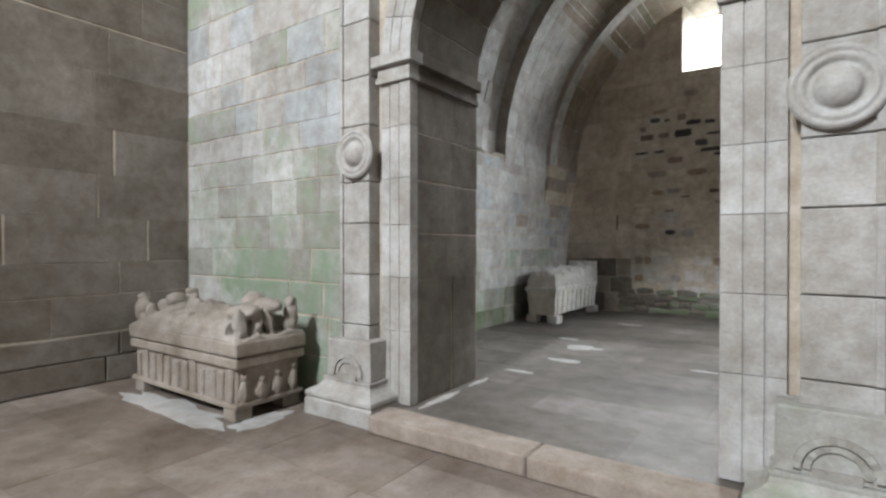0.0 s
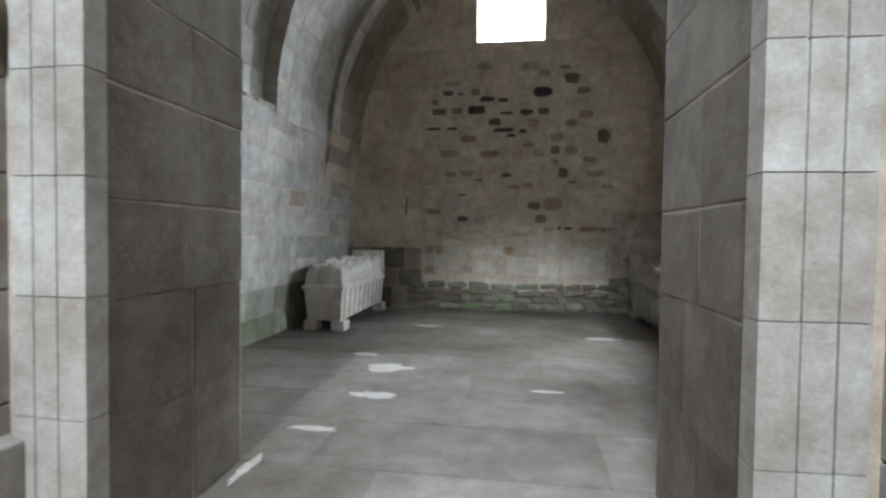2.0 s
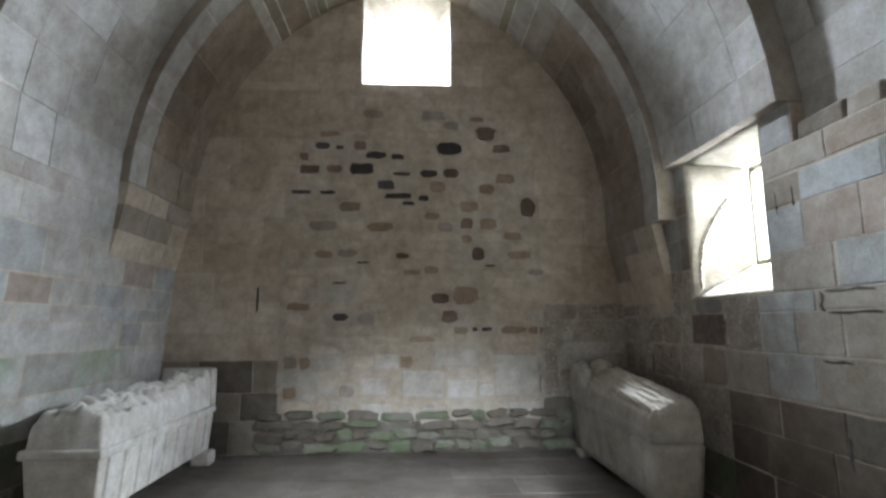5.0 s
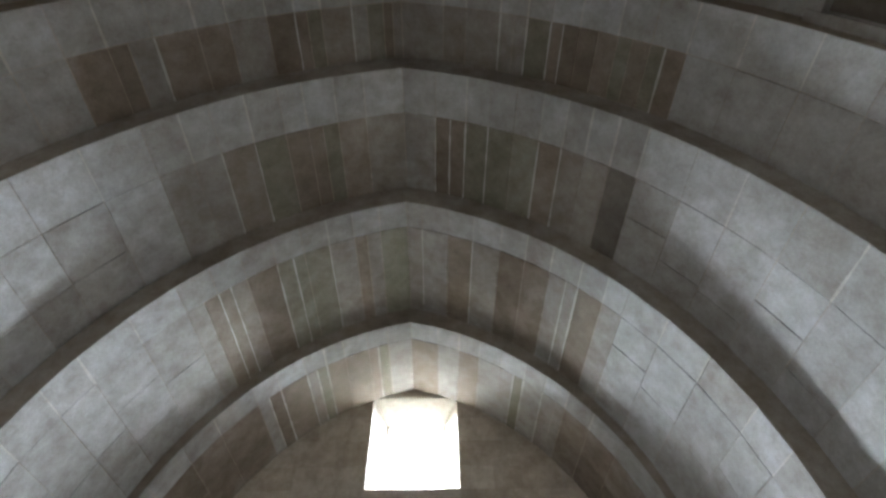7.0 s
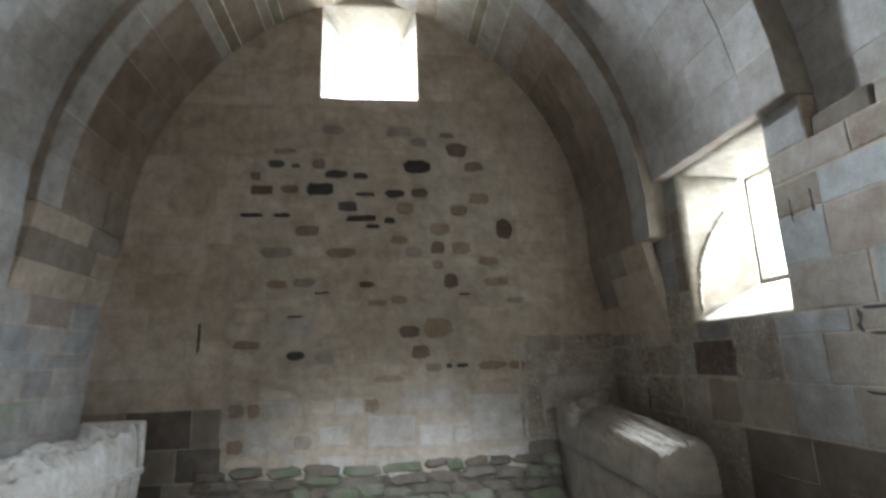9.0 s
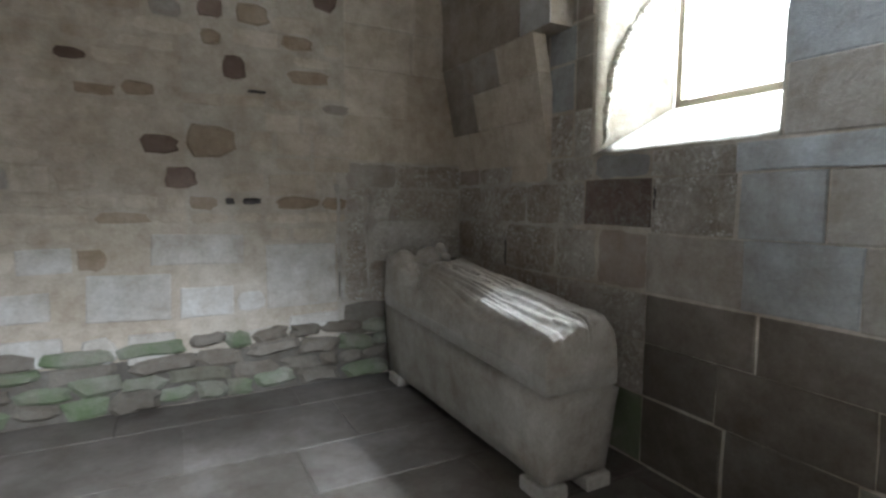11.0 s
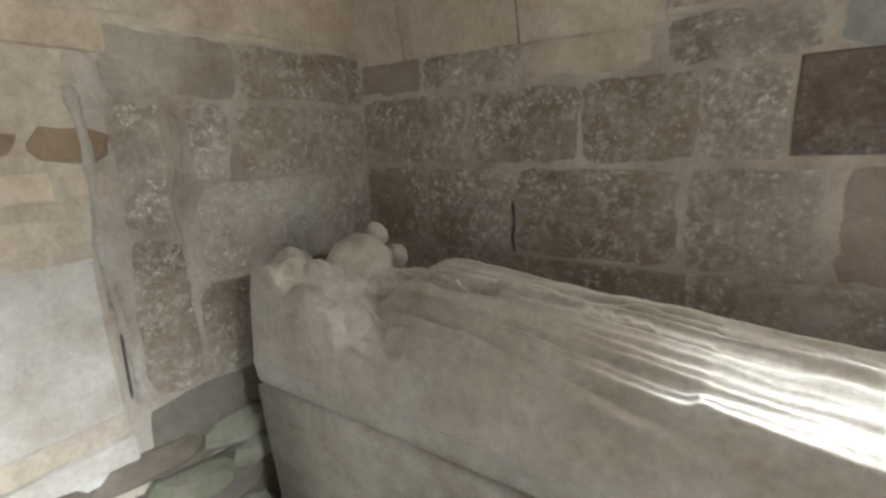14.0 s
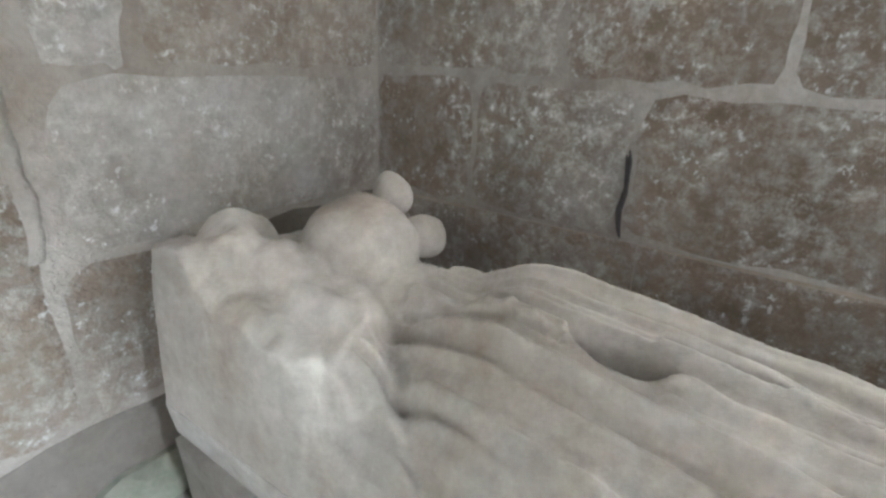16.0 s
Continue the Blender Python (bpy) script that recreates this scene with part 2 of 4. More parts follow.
def lay(name, parent, origin, u, v, pu, pv, w, h, proud, material, kind="block", turn=0.0, seed=0):
    """One piece on a wall: its centre at pu, pv along the wall's axes."""
    ob = new(name, piece_mesh(kind, w, h, proud, material, seed))
    n = Vector(u).cross(Vector(v))
    m = Matrix((u, v, n)).transposed().to_4x4()
    m.translation = Vector(origin) + Vector(u) * pu + Vector(v) * pv
    ob.parent = parent
    ob.matrix_local = m @ Matrix.Rotation(turn, 4, "Z")
    return ob


def courses(parent, origin, u, v, u0, u1, levels, widths, pick, holes=(), proud=0.008, joint=0.011, rnd=None, name="block"):
    """Ashlar in courses between the given levels; holes are (u0, u1, v0, v1); pick chooses each block's material."""
    for lo, hi in zip(levels, levels[1:]):
        cuts = sorted({lo, hi, *(z for hole in holes for z in hole[2:] if lo + 0.03 < z < hi - 0.03)})
        for a, b in zip(cuts, cuts[1:]):
            free = [(u0, u1)]
            for h0, h1, v0, v1 in holes:
                if v0 < (a + b) / 2 < v1:
                    free = [q for p in free for q in ((p[0], min(p[1], h0)), (max(p[0], h1), p[1])) if q[1] - q[0] > 0.04]
            for f0, f1 in free:
                x = f0
                while x < f1 - 1e-3:
                    w = rnd.uniform(*widths)
                    if f1 - (x + w) < widths[0] * 0.6:
                        w = f1 - x
                    pc = (x + w / 2, (a + b) / 2)
                    lay(name, parent, origin, u, v, pc[0], pc[1], w - joint, b - a - joint, proud, pick(*pc), seed=rnd.randrange(3))
                    x += w


# ---- plan (metres) ----
CX, XL, XR, YEND = -1.41, -4.74, 1.78, 11.38      # chapel: vault axis, side walls, end wall
PX, PHALF, YF, YB = -1.69, 1.31, 3.12, 4.35       # portal: axis, half opening, front and back face
NAVE_X0, NAVE_X1, NAVE_Y0, NAVE_Z, NAVE_TOP = -7.0, 3.9, -8.9, -0.15, 13.2
RINGS = [(9.76, YEND, 2.98, 6.90), (7.88, 9.76, 3.08, 7.18), (6.34, 7.88, 3.30, 7.52), (5.35, 6.34, 3.52, 7.86), (YB, 5.35, 3.72, 8.2)]
SPRING = 3.2


def arch_curve(a, apex, z0=SPRING):
    """Radius, centre offset and half angle of a pointed arch about x = 0."""
    rise = apex - z0
    c = (rise * rise - a * a) / (2 * a)
    return a + c, c, math.atan2(rise, c)


def arch_line(a, apex, n=22, z0=SPRING):
    r, c, top = arch_curve(a, apex, z0)
    right = [(r * math.cos(top * i / n) - c, z0 + r * math.sin(top * i / n)) for i in range(n + 1)]
    return [(-x, z) for x, z in right] + right[::-1][1:]


# ---- structure ----
bm = bmesh.new()
box(bm, XL - 1.2, XR + 1.2, 3.18, YEND + 1.2, -0.6, -0.012)
box(bm, PX - 1.44, PX + 1.44, 2.70, 3.18, -0.6, -0.012)
floor_chapel = tagged(part("floor_chapel", bm, FLOOR), "worn grey stone slab floor of the chapel", "floor", kind="structure")
bm = bmesh.new()
box(bm, NAVE_X0 - 0.8, NAVE_X1 + 0.8, NAVE_Y0 - 0.8, 3.4, -0.8, NAVE_Z - 0.012)
floor_nave = tagged(part("floor_nave", bm, FLOOR_NAVE), "brown stone slab floor of the nave", "floor", kind="structure")

# end wall with its high window
WA = (-2.05, -0.71, 5.27, 6.75)
bm = bmesh.new()
for x0, x1, z0, z1 in ((XL - 1, WA[0], -0.1, 9), (WA[1], XR + 1, -0.1, 9), (WA[0], WA[1], -0.1, WA[2]), (WA[0], WA[1], WA[3], 9)):
    box(bm, x0, x1, YEND, YEND + 1.1, z0, z1)
wall_end = tagged(part("wall_end", bm, MORTAR), "rough masonry end wall with a blocked arch", "wall", kind="structure")

# side walls; the right one has a splayed window
WB = (8.28, 9.53, 1.97, 3.50)
LEAN = 0.0745
bm = bmesh.new()
hexa(bm, [(XL - 1.1, YB, -0.1), (XL, YB, -0.1), (XL, YEND, -0.1), (XL - 1.1, YEND, -0.1), (XL - 1.1, YB, SPRING - 0.05), (XL + LEAN * SPRING, YB, SPRING - 0.05), (XL + LEAN * SPRING, YEND, SPRING - 0.05), (XL - 1.1, YEND, SPRING - 0.05)])
wall_left = tagged(part("wall_left", bm, MORTAR), "pale ashlar side wall with green algae", "wall", kind="structure")
bm = bmesh.new()
for y0, y1, z0, z1 in ((YB, 7.9, -0.1, SPRING - 0.05), (7.9, WB[0], -0.1, WB[3] - 0.004), (WB[1], 9.74, -0.1, WB[3] - 0.004), (9.74, YEND, -0.1, SPRING - 0.05), (WB[0], WB[1], -0.1, WB[2])):
    box(bm, XR, XR + 0.74, y0, y1, z0, z1)
wall_right = tagged(part("wall_right", bm, MORTAR), "grey ashlar side wall with a splayed window", "wall", kind="structure")


def vault_ring(y0, y1, a, apex, zl, zr, front, dark, low_slot, rnd):
    """One ring of the stepped vault: a solid back, dressed arch stones along its front edge, long strips behind them."""
    lines = []
    for grow in (0.007, 0.72):
        line = arch_line(a + grow, apex + grow)
        half = len(line) // 2
        for low, edge in ((zl, 0), (zr, -1)):           # cut or lengthen the two ends to their own levels
            keep = range(half) if edge == 0 else range(half + 1, len(line))
            line = [(x, max(z, low)) if i in keep else (x, z) for i, (x, z) in enumerate(line)]
            end = (line[edge][0], low)
            line = [end] + line if edge == 0 else line + [end]
            half += edge == 0
        lines.append(line)
    inner, outer = lines
    bm = bmesh.new()
    rows = [[bm.verts.new((CX + x, y, z)) for x, z in line] for line in (inner, outer) for y in (y0, y1)]
    for i in range(len(inner) - 1):
        for p, q in ((0, 1), (1, 3), (3, 2), (2, 0)):
            f = bm.faces.new((rows[p][i], rows[p][i + 1], rows[q][i + 1], rows[q][i]))
            f.material_index = 1 if (p, q) == (0, 1) else 0
    for i in (0, len(inner) - 1):
        bm.faces.new([rows[k][i] for k in (0, 1, 3, 2)])
    r, c, top = arch_curve(a, apex)

    def at(side, rad, tt, yy):
        if tt >= 0:
            return (CX + side * (rad * math.cos(tt) - c), yy, SPRING + rad * math.sin(tt))
        return (CX + side * (rad - c), yy, SPRING + rad * tt)

    def stone_in(side, ta, tb, ya, yb, slot):
        gap, gy, lift = 0.004 / r, 0.004, rnd.uniform(-0.005, 0.003)
        hexa(bm, [at(side, rad, tt, yy) for rad in (r + lift, r + 0.02) for tt, yy in ((ta + gap, ya + gy), (tb - gap, ya + gy), (tb - gap, yb - gy), (ta + gap, yb - gy))], slot)

    def lime_in(side, t, ya, yb):
        """A smeared lime joint, uneven in width."""
        y, w = ya + 0.006, rnd.uniform(0.005, 0.012)
        while y < yb - 0.006:
            ye, w1 = min(y + rnd.uniform(0.08, 0.2), yb - 0.004), rnd.uniform(0.003, 0.014)
            hexa(bm, [at(side, rad, t + q / r, yy) for rad in (r - 0.004, r + 0.015) for q, yy in ((-w, y), (w, y), (w1, ye), (-w1, ye))], 5)
            y, w = ye, w1

    for side in (-1, 1):
        t = ((zl if side < 0 else zr) - SPRING) / r
        while t < top - 1e-4:
            high = t > 0.47 * top
            w = rnd.uniform(0.25, 0.39) if high else rnd.uniform(0.36, 0.55)
            t1 = min(t + w / r, top)
            if top - t1 < 0.13 / r:
                t1 = top
            stone_in(side, t, t1, y0 - 0.003, y0 + front, 2)
            if t1 < top and rnd.random() < 0.7:
                lime_in(side, t1, y0, y0 + front)
            if high:                                    # one long strip from the front stones to the next ring
                cuts = [t, t1] if rnd.random() < 0.7 else [t, t + (t1 - t) * rnd.uniform(0.4, 0.6), t1]
                for ta, tb in zip(cuts, cuts[1:]):
                    stone_in(side, ta, tb, y0 + front, y1, 6 if side > 0 and ta <= dark * top < tb else rnd.choice((0, 0, 0, 3, 3, 4)))
                    if tb < top and rnd.random() < 0.5:
                        lime_in(side, tb, y0 + front, y1)
            else:
                y = y0 + front
                while y < y1 - 0.01:
                    ye = min(y + rnd.uniform(0.4, 0.8), y1)
                    if y1 - ye < 0.25:
                        ye = y1
                    stone_in(side, t, t1, y, ye, low_slot)
                    y = ye
            t = t1
    return bm


rnd = random.Random(5)
for k, (y0, y1, a, apex) in enumerate(RINGS):
    zl, zr = ((3.28, 2.9), (3.1, WB[3]), (3.14, 3.14), (3.14, 3.14), (3.14, 3.14))[k]
    ring = vault_ring(y0, y1, a, apex, zl, zr, (0.36, 0.38, 0.52, 0.40, 0.40)[k], 0.56 if k == 2 else 0.0, 2 if k else 3, rnd)
    tagged(part("ceiling_%d" % (k + 1), ring, VAULT, more=(MORTAR, VAULT_PALE, VAULT_BROWN, VAULT_OLIVE, LIME_JOINT, DARK_STONE_SHADE)), "stepped pointed barrel vault ring of grey stone", "ceiling", kind="structure")

# portal wall between nave and chapel
IMPOST = 3.36
prof = [(PHALF * math.cos(math.pi * i / 24), IMPOST + PHALF * math.sin(math.pi * i / 24)) for i in range(25)]
bm = bmesh.new()
for x0, x1 in ((NAVE_X0 - 0.8, PX - PHALF), (PX + PHALF, NAVE_X1 + 0.8)):
    box(bm, x0, x1, YF + 0.06, YB, -0.5, NAVE_TOP)
for i in range(24):
    (xa, za), (xb, zb) = prof[i], prof[i + 1]
    hexa(bm, [(PX + x, y, z) for z0, z1 in (((xa, za), (xb, zb)),) for x, y, z in ((xa, YF + 0.06, za), (xb, YF + 0.06, zb), (xb, YB, zb), (xa, YB, za), (xa, YF + 0.06, NAVE_TOP), (xb, YF + 0.06, NAVE_TOP), (xb, YB, NAVE_TOP), (xa, YB, NAVE_TOP))])
wall_portal = tagged(part("wall_portal", bm, MORTAR), "ashlar wall with a moulded round-arched portal", "wall", kind="structure")

# nave shell
bm = bmesh.new()
box(bm, NAVE_X0 - 0.8, NAVE_X0, NAVE_Y0, YF + 0.06, -0.5, NAVE_TOP)
wall_nave_side = tagged(part("wall_nave_side", bm, MORTAR), "dim brown ashlar wall of the nave", "wall", kind="structure")
bm = bmesh.new()
for x0, x1, z0, z1 in ((NAVE_X0 - 0.8, -4.1, -0.5, NAVE_TOP), (-1.5, NAVE_X1 + 0.8, -0.5, NAVE_TOP), (-4.1, -1.5, -0.5, 8.5), (-4.1, -1.5, 11.1, NAVE_TOP)):
    box(bm, x0, x1, NAVE_Y0 - 0.8, NAVE_Y0, z0, z1)
tagged(part("wall_nave_back", bm, GRANITE), "plain stone wall of the nave", "wall", kind="structure")
bm = bmesh.new()
box(bm, NAVE_X1, NAVE_X1 + 0.8, NAVE_Y0, YF + 0.06, -0.5, NAVE_TOP)
tagged(part("wall_nave_far_side", bm, GRANITE), "plain stone wall of the nave", "wall", kind="structure")
bm = bmesh.new()
box(bm, NAVE_X0 - 0.8, NAVE_X1 + 0.8, NAVE_Y0 - 0.8, YB, NAVE_TOP, NAVE_TOP + 0.4)
tagged(part("ceiling_nave", bm, VAULT), "plain stone ceiling of the nave", "ceiling", kind="structure")

# ground and sky outside the openings
bm = bmesh.new()
box(bm, -300, 300, -300, 300, -1.2, -0.82)
tagged(part("ground", bm, GRANITE_MOSS), "open ground outside the church", "ground", kind="structure")
for x, y, z, turn, w, h in ((-1.4, 13.6, 8.0, 0, 7, 8), (4.2, 9.0, 4.2, 90, 7, 8)):
    bm = bmesh.new()
    box(bm, -w / 2, w / 2, -0.02, 0.02, -h / 2, h / 2)
    bmesh.ops.transform(bm, matrix=pose(x, y, z, 0, 0, turn), verts=bm.verts)
    tagged(part("backdrop", bm, CLOUD), "white overcast sky", "backdrop", kind="structure")


# ---- windows ----
def wedge(bm, a, b):
    """A solid between an outer rectangle's edge pair and a splayed surface, both given as four corners."""
    return hexa(bm, [*a, *b])


wb = tagged(new("window_1"), "splayed window with a plain wooden frame", "window", kind="structure")
y0, y1, z0, z1 = WB
iy0, iy1, iz0, iz1 = 8.42, 9.40, 2.33, 3.42
xi, xo = XR + 0.004, 2.42
for nm, a, b in (("window_sill", [(xi, y0, z0 - 0.02), (xo, y0, z0 - 0.02), (xo, y1, z0 - 0.02), (xi, y1, z0 - 0.02)], [(xi, y0, z0 + 0.01), (xo, y0, iz0), (xo, y1, iz0), (xi, y1, z0 + 0.01)]),
                 ("window_head", [(xi, y0, z1 - 0.01), (xo, y0, iz1), (xo, y1, iz1), (xi, y1, z1 - 0.01)], [(xi, y0, z1 + 0.02), (xo, y0, z1 + 0.02), (xo, y1, z1 + 0.02), (xi, y1, z1 + 0.02)]),
                 ("window_jamb", [(xi, y1 + 0.02, z0), (xo, y1 + 0.02, z0), (xo, iy1, z0), (xi, y1 - 0.012, z0)], [(xi, y1 + 0.02, z1), (xo, y1 + 0.02, z1), (xo, iy1, z1), (xi, y1 - 0.012, z1)]),
                 ("window_jamb", [(xi, y0 - 0.02, z0), (xo, y0 - 0.02, z0), (xo, iy0, z0), (xi, y0 + 0.012, z0)], [(xi, y0 - 0.02, z1), (xo, y0 - 0.02, z1), (xo, iy0, z1), (xi, y0 + 0.012, z1)])):
    bm = wedge(bmesh.new(), a, b)
    bmesh.ops.subdivide_edges(bm, edges=bm.edges[:], cuts=7, use_grid_fill=True)
    for v in bm.verts:
        if xi + 0.01 < v.co.x < xo - 0.01:
            v.co += noise.noise_vector(v.co * 5.0) * 0.012
    part(nm, bm, LIMEWASH, wb, "pale limewashed splayed reveal", smooth=True)


ridge = bmesh.new()
for k in range(46):
    q = k / 45
    u_, v_ = 0.14 + 0.52 * q ** 2.6, 0.04 + 0.72 * q ** 0.75
    x, z = xi + u_ * (xo - xi), z0 + 0.02 + 0.32 * u_ + v_ * (z1 - z0 - 0.40)
    y = (y1 - 0.012) * (1 - u_) + iy1 * u_
    bmesh.ops.create_icosphere(ridge, subdivisions=2, radius=1.0, matrix=Matrix.Translation((x, y + 0.004, z)) @ Matrix.Rotation(-1.2 * (1 - q), 4, "Y") @ Matrix.Diagonal((0.034, 0.02 + 0.006 * (k % 3), 0.020 + 0.006 * (k % 2), 1)))
for v in ridge.verts:
    v.co += noise.noise_vector(v.co * 16) * 0.016
part("plaster_ridge", ridge, LIMEWASH, wb, "broken curved ridge of old plaster on the reveal", smooth=True)


def frame_bars(parent, corner_lo, corner_hi, axis, t=0.05, d=0.07, material=WOOD):
    """Four frame bars round a rectangle in the plane of the given axis (0: x, 1: y)."""
    (a0, b0, c0), (a1, b1, c1) = corner_lo, corner_hi
    for lo, hi in (((0, 0), (1, t)), ((0, 1), (1, -t)), ((0, 0), (t, 1)), ((1, 0), (-t, 1))):
        h0, h1 = (b0, b1) if axis == 0 else (a0, a1)
        us = sorted((h0 + lo[0] * (h1 - h0), (h0 + hi[0] * (h1 - h0)) if abs(hi[0]) == 1 else (h0 if lo[0] == 0 else h1) + hi[0]))
        vs = sorted((c0 + lo[1] * (c1 - c0), (c0 + hi[1] * (c1 - c0)) if abs(hi[1]) == 1 else (c0 if lo[1] == 0 else c1) + hi[1]))
        bm = bmesh.new()
        if axis == 0:
            box(bm, a0, a0 + d, us[0], us[1], vs[0], vs[1])
        else:
            box(bm, us[0], us[1], b0, b0 + d, vs[0], vs[1])
        part("window_frame", worn(bm, 0.006), material, parent)


frame_bars(wb, (2.43, iy0, iz0), (2.43, iy1, iz1), 0)
pane = part("pane", box(bmesh.new(), 2.462, 2.468, iy0 + 0.05, iy1 - 0.05, iz0 + 0.05, iz1 - 0.05), GLASS, wb)
pane.visible_shadow = False

wa = tagged(new("window_2"), "high splayed window in the end wall", "window", kind="structure")
ax0, ax1, az0, az1 = WA
jx0, jx1, jz0, jz1 = -1.86, -0.90, 5.62, 6.62
yi, yo = YEND + 0.004, YEND + 0.6
for nm, a, b in (("window_sill", [(ax0, yi, az0 - 0.02), (ax1, yi, az0 - 0.02), (ax1, yo, az0 - 0.02), (ax0, yo, az0 - 0.02)], [(ax0, yi, az0 + 0.01), (ax1, yi, az0 + 0.01), (ax1, yo, jz0), (ax0, yo, jz0)]),
                 ("window_head", [(ax0, yi, az1 - 0.01), (ax1, yi, az1 - 0.01), (ax1, yo, jz1), (ax0, yo, jz1)], [(ax0, yi, az1 + 0.02), (ax1, yi, az1 + 0.02), (ax1, yo, az1 + 0.02), (ax0, yo, az1 + 0.02)]),
                 ("window_jamb", [(ax0 - 0.02, yi, az0), (ax0 + 0.01, yi, az0), (jx0, yo, az0), (ax0 - 0.02, yo, az0)], [(ax0 - 0.02, yi, az1), (ax0 + 0.01, yi, az1), (jx0, yo, az1), (ax0 - 0.02, yo, az1)]),
                 ("window_jamb", [(ax1 - 0.01, yi, az0), (ax1 + 0.02, yi, az0), (ax1 + 0.02, yo, az0), (jx1, yo, az0)], [(ax1 - 0.01, yi, az1), (ax1 + 0.02, yi, az1), (ax1 + 0.02, yo, az1), (jx1, yo, az1)])):
    part(nm, wedge(bmesh.new(), a, b), LIMEWASH, wa, "pale limewashed splayed reveal")
frame_bars(wa, (jx0, yo + 0.01, jz0), (jx1, yo + 0.01, jz1), 1, 0.035, 0.06, LIMEWASH)
pane = part("pane", box(bmesh.new(), jx0 + 0.05, jx1 - 0.05, yo + 0.042, yo + 0.048, jz0 + 0.05, jz1 - 0.05), GLASS, wa)
pane.visible_shadow = False


# ---- portal mouldings ----
JOINTS = [0.0, 0.70, 1.22, 1.73, 2.18, 2.68, 3.10]
FASCIA = [(-0.012, 0.0), (0.115, 0.0), (0.118, 0.016), (0.128, 0.016), (0.131, 0.006), (0.235, 0.006), (0.238, 0.026), (0.25, 0.026), (0.253, 0.014), (0.355, 0.014), (0.36, 0.06)]
GROOVE = 0.36


def strip(bm, side, z0, z1):
    """One drum of the three-banded jamb strip; s runs away from the opening."""
    pts = [(s, YF + d) for s, d in FASCIA] + [(GROOVE, YF + 0.12), (-0.012, YF + 0.12)]
    lo = [bm.verts.new((PX + side * (PHALF + s), y, z0)) for s, y in pts]
    hi = [bm.verts.new((PX + side * (PHALF + s), y, z1)) for s, y in pts]
    bm.faces.new(lo)
    bm.faces.new(hi)
    for i in range(len(pts)):
        j = (i + 1) % len(pts)
        bm.faces.new((lo[i], lo[j], hi[j], hi[i]))
    return bm


rnd = random.Random(11)
for side in (-1, 1):
    for lo, hi in zip(JOINTS, JOINTS[1:]):
        part("jamb_strip", strip(bmesh.new(), side, lo + 0.002, hi - 0.003), GRANITE_PALE, wall_portal)
    # pilaster drums with a raised panel edge
    px0, px1 = PX + side * 1.73, PX + side * 2.12
    xa, xb = sorted((px0, px1))
    levels = [0.38, 0.74, 1.24, 1.75, 2.16, 2.72, 3.2, 3.75, 4.3, 4.9, 5.6]
    for lo, hi in zip(levels, levels[1:]):
        bm = box(bmesh.new(), xa, xb, 3.02, YF + 0.1, lo + 0.004, hi - 0.006)
        q0 = xa if side < 0 else xb - 0.05
        box(bm, q0 + 0.002, q0 + 0.048, 2.997, 3.019, lo + 0.004, hi - 0.006)
        bmesh.ops.bevel(bm, geom=bm.edges[:], offset=0.006, segments=1, affect="EDGES")
        part("pilaster_drum", bm, GRANITE_PALE, wall_portal)
    # roundel: rings and a domed boss
    cx = PX + side * 1.9
    bm = bmesh.new()
    profile = [(0.0, 0.075), (0.05, 0.07), (0.09, 0.05), (0.115, 0.02), (0.12, 0.006), (0.15, 0.006), (0.16, 0.03), (0.185, 0.034), (0.195, 0.012), (0.205, 0.03), (0.23, 0.032), (0.245, 0.0)]
    n = 40
    rings = [[bm.verts.new((cx + r * math.cos(2 * math.pi * i / n), 2.995 - d, 2.43 + r * math.sin(2 * math.pi * i / n))) for i in range(n)] for r, d in profile[1:]]
    mid = bm.verts.new((cx, 2.995 - profile[0][1], 2.43))
    for i in range(n):
        j = (i + 1) % n
        bm.faces.new((mid, rings[0][i], rings[0][j]))
        for p, q in zip(rings, rings[1:]):
            bm.faces.new((p[i], q[i], q[j], p[j]))
    part("roundel", bm, GRANITE_PALE, wall_portal, "carved round boss with moulded rings", smooth=True)
    # flared pedestal with a small arch relief
    ped = GRANITE_PALE if side < 0 else GRANITE_ALGAE
    bm = bmesh.new()
    loops = []
    for out, z in ((0.19, NAVE_Z), (0.19, 0.0), (0.175, 0.02), (0.19, 0.045), (0.185, 0.075), (0.15, 0.095), (0.10, 0.115), (0.065, 0.15), (0.055, 0.18), (0.06, 0.20), (0.06, 0.215)):
        loops.append([bm.verts.new(p) for p in ((cx - 0.26 - out, YF + 0.06, z), (cx - 0.26 - out, 2.93 - out, z), (cx + 0.26 + out, 2.93 - out, z), (cx + 0.26 + out, YF + 0.06, z))])
    for p, q in zip(loops, loops[1:]):
        for k in range(4):
            bm.faces.new((p[k], p[(k + 1) % 4], q[(k + 1) % 4], q[k]))
    bm.faces.new(loops[0])
    bm.faces.new(loops[-1])
    bmesh.ops.subdivide_edges(bm, edges=bm.edges[:], cuts=3, use_grid_fill=True)
    for v in bm.verts:
        v.co += noise.noise_vector(v.co * 6) * 0.007
    part("pedestal_base", bm, ped, wall_portal)
    bm = box(bmesh.new(), cx - 0.29, cx + 0.29, 2.90, YF + 0.06, 0.216, 0.60)
    part("pedestal_block", worn(bm, 0.018, 3, 0.007), ped, wall_portal)
    bm = bmesh.new()
    for r0, r1, d in ((0.205, 0.165, 0.035), (0.155, 0.12, 0.022)):
        for i in range(16):
            t0, t1 = math.pi * i / 16, math.pi * (i + 1) / 16
